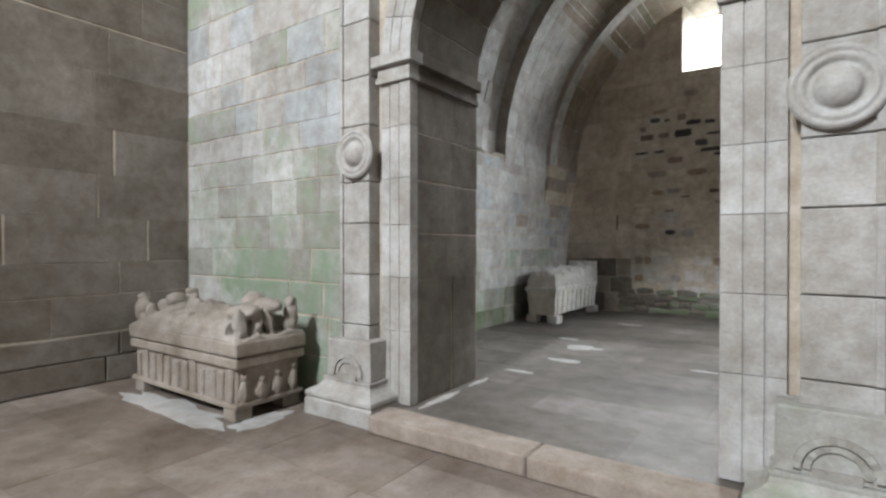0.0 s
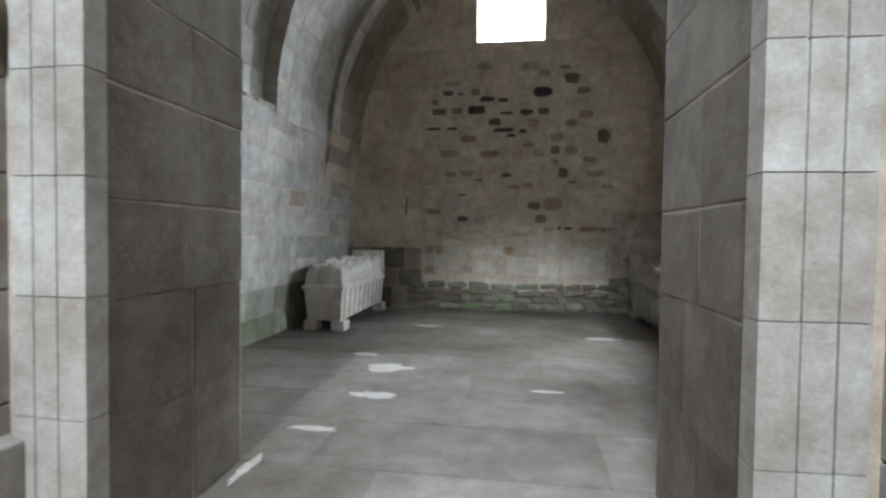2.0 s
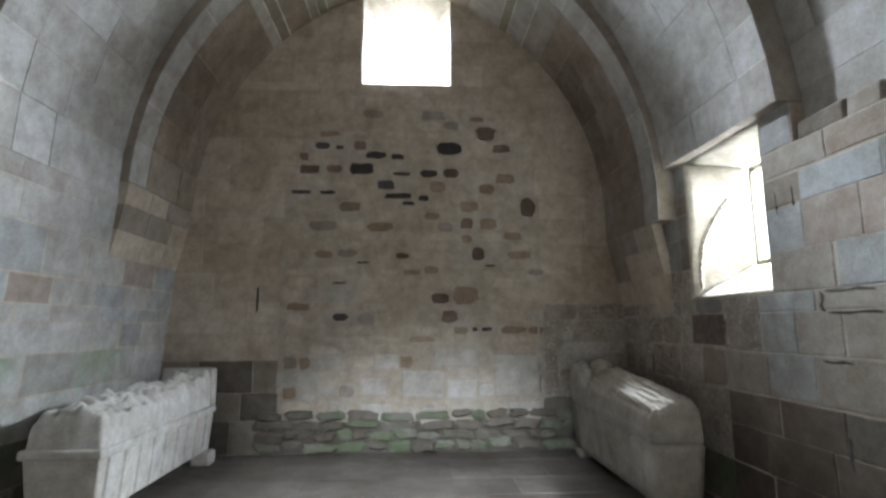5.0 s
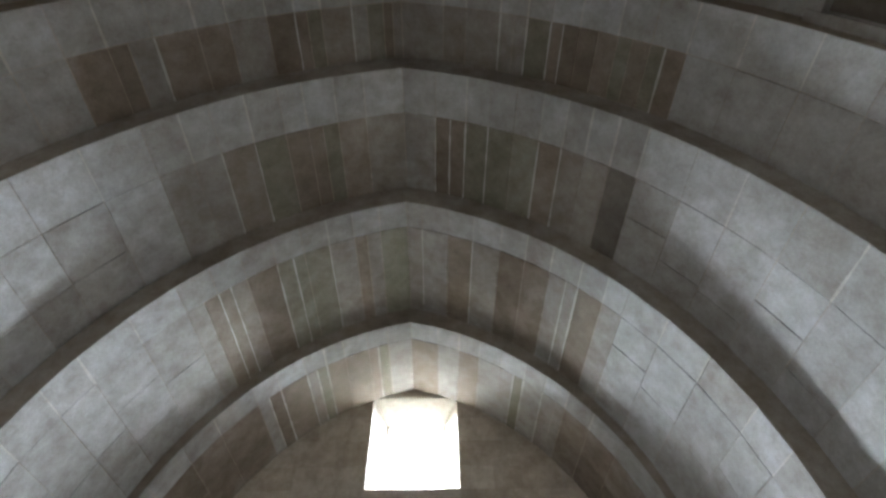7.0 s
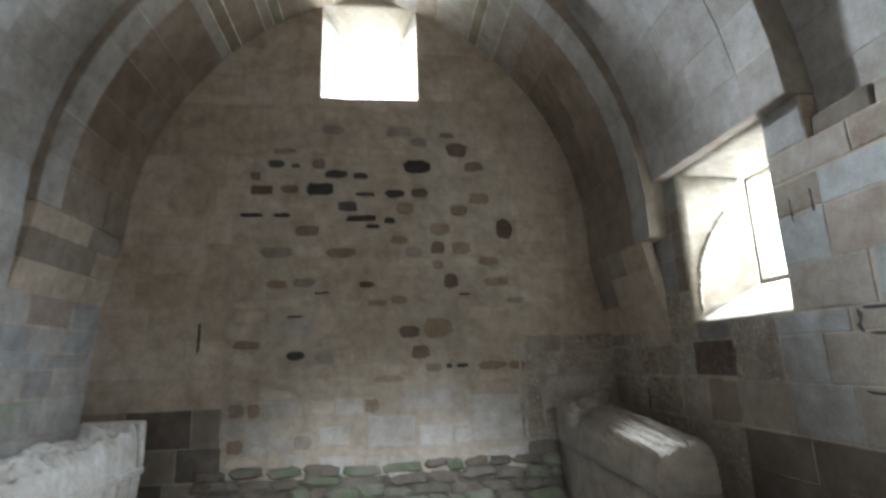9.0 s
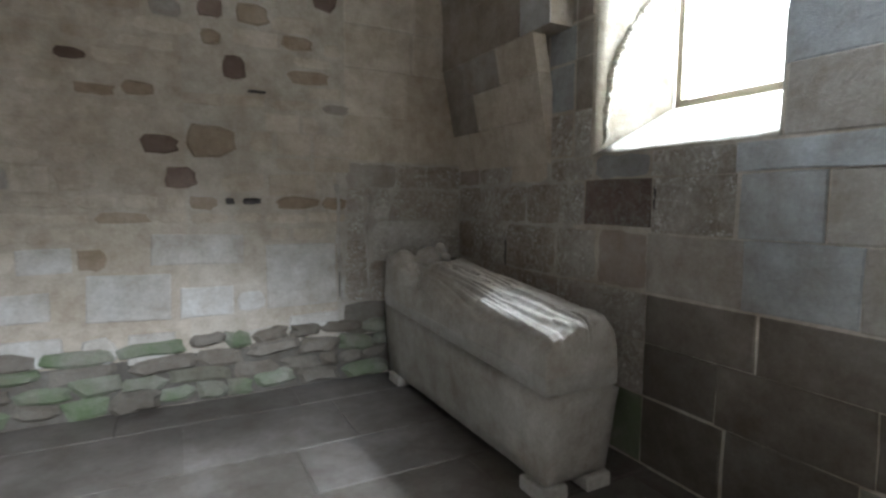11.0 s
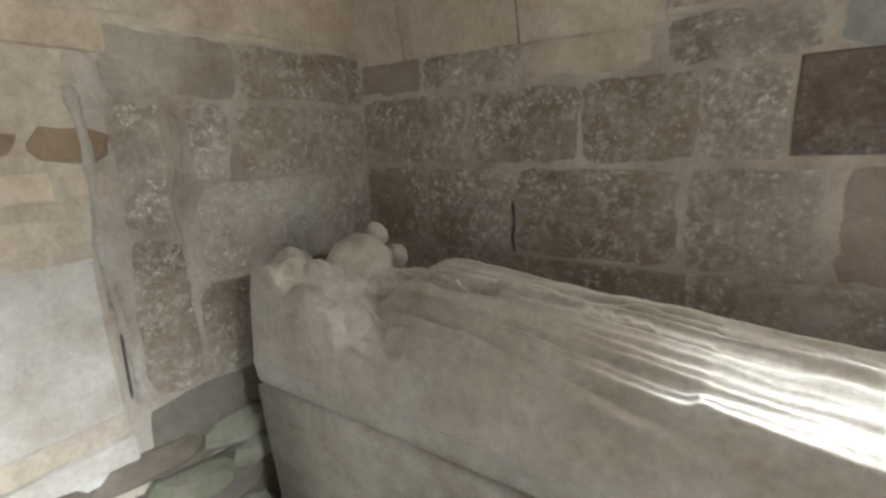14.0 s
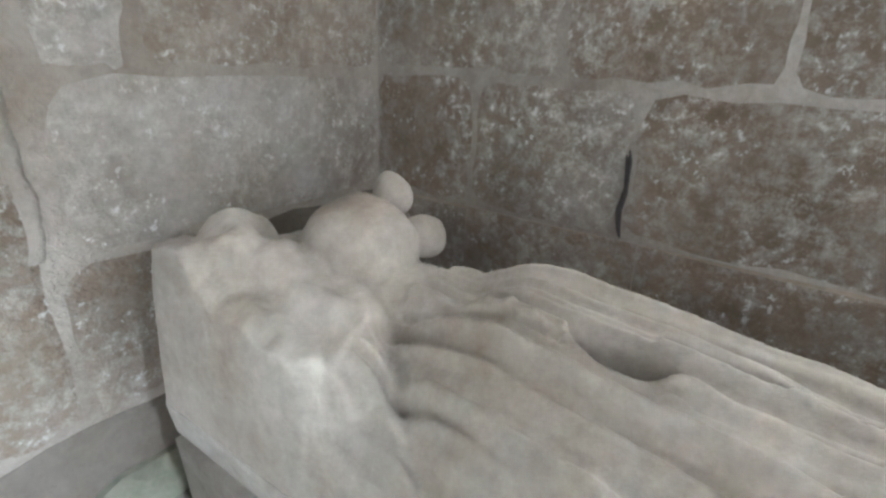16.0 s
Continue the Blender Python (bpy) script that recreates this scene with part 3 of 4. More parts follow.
            hexa(bm, [(cx + r * math.cos(t), y, 0.26 + r * math.sin(t)) for y in (2.905, 2.905 - d) for r, t in ((r0, t0), (r0, t1), (r1, t1), (r1, t0))])
    box(bm, cx - 0.115, cx + 0.115, 2.885, 2.902, 0.2, 0.27)
    part("arch_relief", bm, ped, wall_portal, "small carved arch relief")
    # impost: three projecting bands that turn into the opening; returns coloured darker for shade
    for lo, hi, out in ((3.105, 3.16, 0.035), (3.162, 3.26, 0.02), (3.262, 3.37, 0.075)):
        x_in = PX + side * (PHALF - out)
        x_out = PX + side * (PHALF + GROOVE + out)
        xa, xb = sorted((x_in, x_out))
        bm = box(bmesh.new(), xa, xb, YF - out, YF + 0.13, lo, hi)
        part("impost", worn(bm, 0.008), GRANITE_PALE, wall_portal)
        xa, xb = sorted((x_in, PX + side * (PHALF + 0.02)))
        bm = box(bmesh.new(), xa, xb, YF + 0.132, YB - 0.004, lo, hi)
        part("impost", worn(bm, 0.008), GRANITE_DARK_SHADED, wall_portal)
    # reveal of the portal, its shade put into the darker stone colour
    levels = [0.0, 0.62, 1.18, 1.64, 2.16, 2.62, 3.10]
    uu = (0, 1, 0) if side < 0 else (0, -1, 0)
    for lo, hi in zip(levels, levels[1:]):
        cut = rnd.uniform(0.45, 0.8)
        for a, b in ((YF + 0.123, YF + 0.12 + cut), (YF + 0.12 + cut, YB)):
            c_ = (a + b) / 2
            lay("block", wall_portal, (PX + side * PHALF, 0, 0), uu, (0, 0, 1), c_ if side < 0 else -c_, (lo + hi) / 2, b - a - 0.003, hi - lo - 0.004, 0.005, GRANITE_DARK_SHADED, seed=rnd.randrange(3))
# archivolt and soffit voussoirs; the soffit's shade is in its darker colour
for i in range(13):
    t0, t1 = math.pi * i / 13, math.pi * (i + 1) / 13
    bm = bmesh.new()
    pts = [(PHALF + s, YF + d) for s, d in FASCIA] + [(PHALF + GROOVE, YF + 0.12), (PHALF - 0.012, YF + 0.12)]
    rows = [[bm.verts.new((PX + r * math.cos(t), y, IMPOST + 0.012 + r * math.sin(t))) for r, y in pts] for t in (t0 + 0.003, (t0 + t1) / 2, t1 - 0.003)]
    for p, q in zip(rows, rows[1:]):
        for k in range(len(pts)):
            m_ = (k + 1) % len(pts)
            bm.faces.new((p[k], p[m_], q[m_], q[k]))
    bm.faces.new(rows[0])
    bm.faces.new(rows[-1])
    part("archivolt_stone", bm, GRANITE_PALE, wall_portal)
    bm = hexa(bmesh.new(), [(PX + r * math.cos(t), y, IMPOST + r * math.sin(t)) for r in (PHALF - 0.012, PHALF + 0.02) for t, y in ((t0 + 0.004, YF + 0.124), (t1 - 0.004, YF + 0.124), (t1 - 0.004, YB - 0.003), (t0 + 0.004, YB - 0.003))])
    part("soffit_stone", bm, GRANITE_DARK_SHADED, wall_portal)
# threshold
sill = tagged(new("threshold"), "worn pale stone step between nave and chapel", "step", kind="structure")
x = PX - 1.44
for w in (1.55, 1.33):
    bm = box(bmesh.new(), x + 0.004, x + w - 0.004, 2.68, 3.0, NAVE_Z - 0.005, 0.008)
    part("step_stone", worn(bm, 0.03, 3, 0.008), GRANITE_ROSE, sill)
    x += w


# added pale bars high beside the portal, standing in for a ring's lit edge
ring_edge = tagged(new("trim_recess"), "pale bars standing in for the lit edge of a vault ring", "frame", kind="structure")
a_, apex_ = RINGS[4][2:]
r_, c_, top_ = arch_curve(a_, apex_)


def on_vault(t, y, out):
    return (CX + (r_ - out) * math.cos(t) - c_, y, SPRING + (r_ - out) * math.sin(t))


def vault_bar(t0, t1, y0, y1, out):
    bm = bmesh.new()
    n = 8
    for i in range(n):
        a, b = t0 + (t1 - t0) * i / n, t0 + (t1 - t0) * (i + 1) / n
        hexa(bm, [on_vault(t, y, o) for o in (-0.05, out) for t, y in ((a, y0), (b, y0), (b, y1), (a, y1))])
    bmesh.ops.remove_doubles(bm, verts=bm.verts, dist=0.0005)
    return bm


part("frame_bar", vault_bar(0.30, 0.515, 5.27, 5.348, 0.10), GRANITE_PALE, ring_edge)
part("frame_bar", vault_bar(0.495, 0.515, YB + 0.01, 5.268, 0.10), GRANITE_PALE, ring_edge)
# Added panel between the bars, its shade put into the dark colour.
part("back_panel", vault_bar(0.30, 0.494, YB + 0.01, 5.268, 0.012), GRANITE_DARK_SHADED, ring_edge)


# ---- tombs ----
def carved(name, length, width, base, bumps, folds, res=(130, 52), seed=0):
    """A recumbent figure carved in the round from above: u from the feet to the head, v across, heights in metres over the base."""
    nu, nv = res
    off = Vector((seed * 7.3, 0, 0))
    bm = bmesh.new()
    rows = []
    for i in range(nu + 1):
        u = i / nu
        row = []
        for j in range(nv + 1):
            v = j / nv
            h = base(u, v)
            for bu, bv, ru, rv, top, sharp in bumps:
                q = abs((u - bu) * length / ru) ** sharp + abs((v - bv) * width / rv) ** sharp
                if q < 1:
                    h = max(h, top * (1 - q) ** 0.5 + h * (1 - (1 - q) ** 0.5)) if top > 0 else h + top * (1 - q)
            h += folds(u, v)
            p = Vector((u * length, v * width, 0))
            edge = min(v, 1 - v, u * 2, (1 - u) * 2)
            h += noise.fractal(p * 9 + off, 1.0, 2.0, 4) * 0.006 + noise.noise(p * 3 + off) * 0.012
            h *= min(1, edge / 0.02) ** 0.4 if edge < 0.02 else 1
            row.append(bm.verts.new((p.x, p.y, max(h, 0.0))))
        rows.append(row)
    for a, b in zip(rows, rows[1:]):
        for j in range(nv):
            bm.faces.new((a[j], b[j], b[j + 1], a[j + 1]))
    rim = [r[0] for r in rows] + rows[-1][1:] + [r[-1] for r in rows[::-1]][1:] + rows[0][::-1][1:-1]
    low = [bm.verts.new((v.co.x, v.co.y, -0.004)) for v in rim]
    for i in range(len(rim)):
        j = (i + 1) % len(rim)
        bm.faces.new((rim[i], rim[j], low[j], low[i]))
    bm.faces.new(low)
    return bm


def slab(w0, w1, l0, l1, z0, z1, wear=0.02, wobble=0.008):
    return worn(box(bmesh.new(), w0, w1, l0, l1, z0, z1), wear, 3, wobble)


# the plain-chested tomb under the side window; x across, y towards the head
TX0, TX1, TY0, TY1 = 0.90, 1.42, 8.88, 11.22
tomb = thing("sarcophagus", "pale limestone sarcophagus with a plain chest on low feet", "sarcophagus", 1.16, 10.05, 0)
bm = bmesh.new()
hexa(bm, [(TX0 + 0.05, TY0 + 0.06, 0.085), (TX1 - 0.02, TY0 + 0.06, 0.085), (TX1 - 0.02, TY1 - 0.02, 0.085), (TX0 + 0.05, TY1 + 0.0, 0.085), (TX0, TY0, 0.60), (TX1, TY0, 0.60), (TX1, TY1, 0.69), (TX0, TY1, 0.69)])
bmesh.ops.subdivide_edges(bm, edges=bm.edges[:], cuts=5, use_grid_fill=True)
for v in bm.verts:
    v.co += noise.noise_vector(v.co * 4) * 0.01
under("chest", bm, TOMB, tomb, smooth=True)
bm = bmesh.new()
hexa(bm, [(TX0 + 0.004, TY0 + 0.01, 0.612), (TX1, TY0 + 0.01, 0.612), (TX1, TY1, 0.704), (TX0 + 0.004, TY1, 0.704), (TX0 - 0.01, TY0, 0.72), (TX1, TY0, 0.72), (TX1, TY1, 0.80), (TX0 - 0.01, TY1, 0.80)])
under("lid", worn(bm, 0.014, 2, 0.006), TOMB, tomb)
for x, y in ((1.0, 9.02), (1.32, 9.02), (1.0, 11.05), (1.32, 11.05)):
    under("foot", slab(x - 0.09, x + 0.09, y - 0.12, y + 0.1, -0.002, 0.087), TOMB, tomb)


def knight_base(u, v):
    c = 0.80
    side = (1 - ((c - v) / c) ** 2.4) ** 0.62 if v < c else (1 - ((v - c) / (1 - c)) ** 3) ** 0.5
    top = 0.275 + 0.095 * u + 0.028 * math.sin(math.pi * min(1.0, u / 0.9)) + 0.02 * math.exp(-((u - 0.70) / 0.1) ** 2)
    neck = max(0.0, min(1.0, (u - 0.70) / 0.13))
    neck = neck * neck * (3 - 2 * neck)
    top = top * (1 - neck) + 0.27 * neck
    return (0.09 + (top - 0.09) * side) * (0.84 + 0.16 * min(1, u / 0.03))


def knight_folds(u, v):
    if u > 0.80:
        return 0.03 * noise.noise(Vector((u * 22, v * 5, 2.2))) + 0.014 * noise.noise(Vector((u * 60, v * 13, 6.2)))
    fan = (v - 0.62) / (0.50 + 0.50 * (0.8 - u)) + 0.62
    f = 0.013 * noise.noise(Vector((fan * 11 + 0.8 * u, u * 1.1, 4.4))) + 0.012 * noise.noise(Vector((fan * 25, u * 2.3, 9.1)))
    f += 0.009 * math.sin(2 * math.pi * (fan * 6 + 0.6 * noise.noise(Vector((u * 3, v * 2, 1.7)))))
    f += 0.007 * math.sin(2 * math.pi * (fan * 11 + 0.5 * noise.noise(Vector((u * 2, v * 3, 5.7))))) * (0.35 < u)
    crease = u - (0.69 + 0.10 * min(1.0, v / 0.32))
    if v < 0.46:
        f -= 0.034 * math.exp(-(crease / 0.013) ** 2) * min(1.0, (0.46 - v) / 0.1)
    f *= min(1, v / 0.05, (1 - v) / 0.08) * min(1, 0.3 + 1.7 * u)
    d = abs(v - 0.58 - 0.10 * u)
    if u < 0.62:
        f += -0.022 if d < 0.014 else (0.012 if d < 0.05 else 0)
    if u < 0.36 and 0.09 < v < 0.235:
        f += 0.014 * min(1, (0.36 - u) / 0.006, (v - 0.09) / 0.012, (0.235 - v) / 0.012)
    e = abs(v - 0.42 + 0.5 * (u - 0.72))
    if 0.42 < u < 0.78 and e < 0.035:
        f += 0.008 * (1 - e / 0.035) * (0.6 + 0.4 * math.sin(120 * u))
    return f


BEADS = [((1.18, 10.66), (1.09, 10.12), 36, 0.011), ((1.22, 10.24), (1.16, 9.80), 26, 0.010)]      # carved trims: start, end, number, radius
KNIGHT = [(0.86, 0.06, 0.13, 0.06, 0.27, 2.4), (0.955, 0.07, 0.10, 0.06, 0.32, 2.4), (0.925, 0.34, 0.18, 0.19, 0.335, 4.0), (0.93, 0.74, 0.16, 0.15, 0.33, 3.0), (0.975, 0.12, 0.10, 0.09, 0.385, 2.8), (0.982, 0.36, 0.08, 0.08, 0.40, 2.8), (0.955, 0.22, 0.08, 0.08, 0.385, 2.0),
          (0.90, 0.34, 0.075, 0.07, 0.375, 2.0), (0.865, 0.24, 0.24, 0.13, 0.30, 2.0), (0.85, 0.36, 0.10, 0.09, 0.33, 2.2), (0.868, 0.62, 0.13, 0.12, 0.33, 2.0), (0.90, 0.86, 0.09, 0.07, 0.34, 2.0),
          (0.80, 0.62, 0.12, 0.10, 0.34, 2.0), (0.05, 0.74, 0.11, 0.08, 0.30, 2.2), (0.05, 0.46, 0.10, 0.08, 0.28, 2.2), (0.635, 0.53, 0.09, 0.034, -0.12, 2.4), (0.50, 0.66, 0.14, 0.04, -0.025, 2.0)]
bm = carved("effigy", TY1 - TY0, TX1 - TX0, knight_base, KNIGHT, knight_folds, (190, 70), 1)
bmesh.ops.transform(bm, matrix=Matrix.Translation((TX1, TY0, 0.722)) @ Matrix.Rotation(radians(1.9), 4, "X") @ Matrix.Rotation(radians(90), 4, "Z"), verts=bm.verts)
for v in bm.verts:                       # the figure lies with v = 0 at the open side
    v.co.x = TX0 - 0.008 + (TX1 - v.co.x)
for x, y, z, a, b, c in ((1.215, 10.93, 1.135, 0.115, 0.135, 0.115), (1.335, 10.94, 1.225, 0.042, 0.045, 0.05), (1.335, 10.85, 1.155, 0.05, 0.055, 0.05), (1.10, 10.97, 1.06, 0.08, 0.09, 0.06), (1.22, 10.78, 1.06, 0.085, 0.1, 0.07)):
    ball = bmesh.ops.create_icosphere(bm, subdivisions=4, radius=1.0, matrix=Matrix.Translation((x, y, z)) @ Matrix.Diagonal((a, b, c, 1)))
    for v in ball["verts"]:
        v.co += noise.noise_vector(v.co * 14) * 0.012
tree = BVHTree.FromBMesh(bm)
for (xa, ya), (xb, yb), n, size in BEADS:
    for k in range(n):
        x, y = xa + (xb - xa) * k / n + 0.006 * math.sin(k * 1.7), ya + (yb - ya) * k / n
        hit = tree.ray_cast(Vector((x, y, 3)), Vector((0, 0, -1)))[0]
        if hit:
            bmesh.ops.create_icosphere(bm, subdivisions=2, radius=size * (0.85 + 0.3 * (k % 3) / 2), matrix=Matrix.Translation(hit - Vector((0, 0, 0.003))))
statue = tagged(part("recumbent_statue", bm, TOMB, smooth=True), "pale stone recumbent figure in long folded robes on the lid", "statue")
skin = statue.modifiers.new("one_surface", "REMESH")
skin.mode, skin.voxel_size, skin.use_smooth_shade = "VOXEL", 0.0055, True


# the white tomb by the other side wall
LX0, LX1, LY0, LY1 = -4.42, -3.80, 8.66, 11.05
tomb = thing("sarcophagus", "whitish sarcophagus with ribbed carved sides on rough feet", "sarcophagus", -4.1, 9.85, 0)
bm = bmesh.new()
hexa(bm, [(LX0 + 0.03, LY0 + 0.05, 0.15), (LX1 - 0.05, LY0 + 0.05, 0.15), (LX1 - 0.05, LY1, 0.15), (LX0 + 0.03, LY1, 0.15), (LX0, LY0, 0.62), (LX1 - 0.01, LY0, 0.62), (LX1 - 0.01, LY1, 0.62), (LX0, LY1, 0.62)])
under("chest", worn(bm, 0.02, 3, 0.008), TOMB_WHITE, tomb)
under("rim", slab(LX0 - 0.03, LX1 + 0.02, LY0 - 0.03, LY1 + 0.02, 0.618, 0.70, 0.025), TOMB_WHITE, tomb)
rnd = random.Random(21)
for k in range(9):
    y = LY0 + 0.16 + k * 0.255
    bm = bmesh.new()
    hexa(bm, [(LX1 - 0.07, y - 0.05, 0.17), (LX1 - 0.02, y - 0.03, 0.17), (LX1 - 0.02, y + 0.14, 0.17), (LX1 - 0.07, y + 0.16, 0.17), (LX1 - 0.06, y - 0.05, 0.615), (LX1 + 0.01, y - 0.04, 0.615), (LX1 + 0.01, y + 0.15, 0.615), (LX1 - 0.06, y + 0.17, 0.615)])
    under("carved_rib", worn(bm, 0.02, 3, 0.01), TOMB_WHITE, tomb)
for x, y in ((-4.34, 8.8), (-3.9, 8.8), (-4.34, 10.9), (-3.86, 10.95)):
    under("foot", slab(x - 0.11, x + 0.11, y - 0.12, y + 0.14, -0.002, 0.152, 0.03, 0.02), TOMB_WHITE, tomb)


def lady_base(u, v):
    side = (1 - abs(2 * v - 1) ** 2.6) ** 0.5
    return 0.17 * min(1, v / 0.03, (1 - v) / 0.03) + 0.15 * side * (0.8 + 0.5 * u)


def lady_folds(u, v):
    return 0.045 * noise.noise(Vector((u * 16, v * 5, 3.1))) + 0.03 * noise.noise(Vector((u * 33, v * 11, 7.4))) + 0.02 * math.sin(2 * math.pi * (v * 4 + u)) * (u < 0.75)


LADY = [(0.86, 0.5, 0.15, 0.13, 0.43, 2.0), (0.93, 0.3, 0.15, 0.16, 0.36, 2.4), (0.96, 0.72, 0.12, 0.16, 0.38, 2.4), (0.985, 0.5, 0.05, 0.30, 0.46, 4.0),
        (0.06, 0.28, 0.16, 0.12, 0.32, 2.2), (0.07, 0.7, 0.15, 0.12, 0.30, 2.2), (0.25, 0.65, 0.25, 0.08, 0.36, 2.0), (0.6, 0.6, 0.3, 0.13, 0.36, 2.0), (0.45, 0.3, 0.12, 0.10, 0.36, 2.0)]
bm = carved("effigy", LY1 - LY0 - 0.1, LX1 - LX0 - 0.02, lady_base, LADY, lady_folds, (130, 50), 2)
bmesh.ops.transform(bm, matrix=Matrix.Translation((LX1 - 0.01, LY0, 0.703)) @ Matrix.Rotation(radians(90), 4, "Z"), verts=bm.verts)
bm_head = slab(LX0 - 0.02, LX1 + 0.01, LY1 - 0.10, LY1 + 0.02, 0.699, 1.17, 0.035, 0.02)
under("head_slab", bm_head, TOMB_WHITE, tomb, "upright slab at the head end")
tagged(part("recumbent_statue", bm, TOMB_WHITE, smooth=True), "weathered white recumbent figure on the tomb lid", "statue")


# the tomb in the nave corner; x along it
NX0, NX1, NY0, NY1, NZ = -6.38, -4.28, 2.13, 2.95, NAVE_Z
tomb = thing("sarcophagus", "weathered pale sarcophagus with carved figures in relief", "sarcophagus", -5.3, 2.54, NZ)
under("chest", slab(NX0 + 0.05, NX1 - 0.05, NY0 + 0.05, NY1 - 0.05, NZ + 0.12, NZ + 0.56, 0.025), TOMB_OLD, tomb)
under("plinth_band", slab(NX0 + 0.01, NX1 - 0.01, NY0 + 0.01, NY1 - 0.01, NZ + 0.115, NZ + 0.17, 0.02), TOMB_OLD, tomb)
under("cornice", slab(NX0, NX1, NY0, NY1, NZ + 0.50, NZ + 0.60, 0.025), TOMB_OLD, tomb)
under("lid", slab(NX0 - 0.01, NX1 + 0.015, NY0 - 0.01, NY1 + 0.01, NZ + 0.612, NZ + 0.76, 0.03), TOMB_OLD, tomb)
rnd = random.Random(31)
for k in range(12):
    x = NX0 + 0.14 + k * 0.165
    w = rnd.uniform(0.08, 0.15)
    under("relief", slab(x - w / 2, x + w / 2, NY0 + 0.02, NY0 + 0.09, NZ + 0.16, NZ + rnd.uniform(0.44, 0.51), 0.03, 0.03), TOMB_OLD, tomb)
for k in range(4):
    y = NY0 + 0.12 + k * 0.19
    w, h = (0.07, 0.13, 0.11, 0.07)[k], (0.20, 0.15, 0.17, 0.21)[k]
    bm = bmesh.new()
    for dy, z, a, b, c in ((0, 0.17 + h / 2, 0.05, w / 2 + 0.012, h / 2 + 0.03), (0, 0.21 + h, 0.042, 0.036, 0.04), (w / 2, 0.20 + h / 2, 0.035, 0.02, h / 2), (-w / 2, 0.19 + h / 3, 0.035, 0.022, h / 3)):
        bmesh.ops.create_icosphere(bm, subdivisions=3, radius=1.0, matrix=Matrix.Translation((NX1 - 0.05, y + dy, NZ + z)) @ Matrix.Diagonal((a, b, c, 1)))
    for v in bm.verts:
        v.co += noise.noise_vector(v.co * 13) * 0.014
    under("relief", bm, TOMB_OLD, tomb, smooth=True)
for x in (NX0 + 0.18, NX1 - 0.14):
    for y in (NY0 + 0.12, NY1 - 0.14):
        under("foot", slab(x - 0.1, x + 0.1, y - 0.1, y + 0.1, NZ - 0.002, NZ + 0.122), TOMB_OLD, tomb)


def duke_base(u, v):
    side = max(0.0, 1 - abs(2 * v - 1) ** 3) ** 0.5
    body = 0.04 + 0.15 * side if 0.10 < u < 0.92 else 0.03
    return body * min(1, v / 0.04, (1 - v) / 0.04)


def duke_folds(u, v):
    return 0.03 * noise.noise(Vector((u * 14, v * 6, 8.2))) + 0.02 * noise.noise(Vector((u * 38, v * 15, 3.7)))


DUKE = [(0.32, 0.5, 0.5, 0.2, 0.26, 2.0), (0.55, 0.45, 0.25, 0.16, 0.29, 2.0), (0.6, 0.62, 0.12, 0.08, 0.33, 2.0), (0.82, 0.5, 0.13, 0.12, 0.33, 2.0),
        (0.95, 0.5, 0.08, 0.2, 0.25, 3.0), (0.70, 0.10, 0.09, 0.06, 0.20, 2.2), (0.48, 0.10, 0.06, 0.05, 0.18, 2.2), (0.30, 0.10, 0.07, 0.055, 0.20, 2.2)]
bm = carved("effigy", NX1 - NX0, NY1 - NY0, duke_base, DUKE, duke_folds, (180, 76), 3)
bmesh.ops.transform(bm, matrix=Matrix.Translation((NX1, NY1, NZ + 0.763)) @ Matrix.Rotation(radians(180), 4, "Z"), verts=bm.verts)
lid_z = NZ + 0.763
# supporters at both ends, the feet that rest on them, a broken pillow
for x, y, z, a, b, c, lean in ((NX1 - 0.09, NY0 + 0.10, 0.14, 0.07, 0.07, 0.17, 0.12), (NX1 - 0.10, NY0 + 0.29, 0.11, 0.06, 0.055, 0.15, -0.3), (NX1 - 0.10, NY0 + 0.44, 0.12, 0.055, 0.05, 0.16, 0.25), (NX1 - 0.09, NY1 - 0.12, 0.16, 0.08, 0.08, 0.18, -0.1),
                            (NX1 - 0.09, NY1 - 0.12, 0.32, 0.06, 0.06, 0.06, 0), (NX1 - 0.22, NY0 + 0.24, 0.25, 0.2, 0.14, 0.075, 0.1), (NX1 - 0.24, NY0 + 0.50, 0.29, 0.22, 0.13, 0.085, 0), (NX1 - 0.38, NY0 + 0.46, 0.33, 0.13, 0.12, 0.10, 0.2),
                            (NX0 + 0.12, NY0 + 0.11, 0.17, 0.10, 0.09, 0.15, 0), (NX0 + 0.10, NY0 + 0.10, 0.31, 0.06, 0.06, 0.05, 0), (NX0 + 0.12, NY1 - 0.14, 0.18, 0.10, 0.10, 0.16, 0), (NX0 + 0.11, NY1 - 0.14, 0.34, 0.07, 0.07, 0.05, 0),
                            (NX0 + 0.34, NY0 + 0.10, 0.13, 0.07, 0.07, 0.13, 0.2), (NX0 + 0.36, NY0 + 0.36, 0.27, 0.13, 0.11, 0.09, 0)):
    ball = bmesh.ops.create_icosphere(bm, subdivisions=3, radius=1.0, matrix=Matrix.Translation((x, y, lid_z + z)) @ Matrix.Rotation(lean, 4, "X") @ Matrix.Diagonal((a, b, c, 1)))
    for v in ball["verts"]:
        v.co += noise.noise_vector(v.co * 11) * 0.022
duke = tagged(part("recumbent_statue", bm, TOMB_OLD, smooth=True), "weathered stone recumbent figure with small supporters on the lid", "statue")
skin = duke.modifiers.new("one_surface", "REMESH")
skin.mode, skin.voxel_size, skin.use_smooth_shade = "VOXEL", 0.009, True


# broken stones where the recessed vault rings meet the side walls
rnd = random.Random(77)
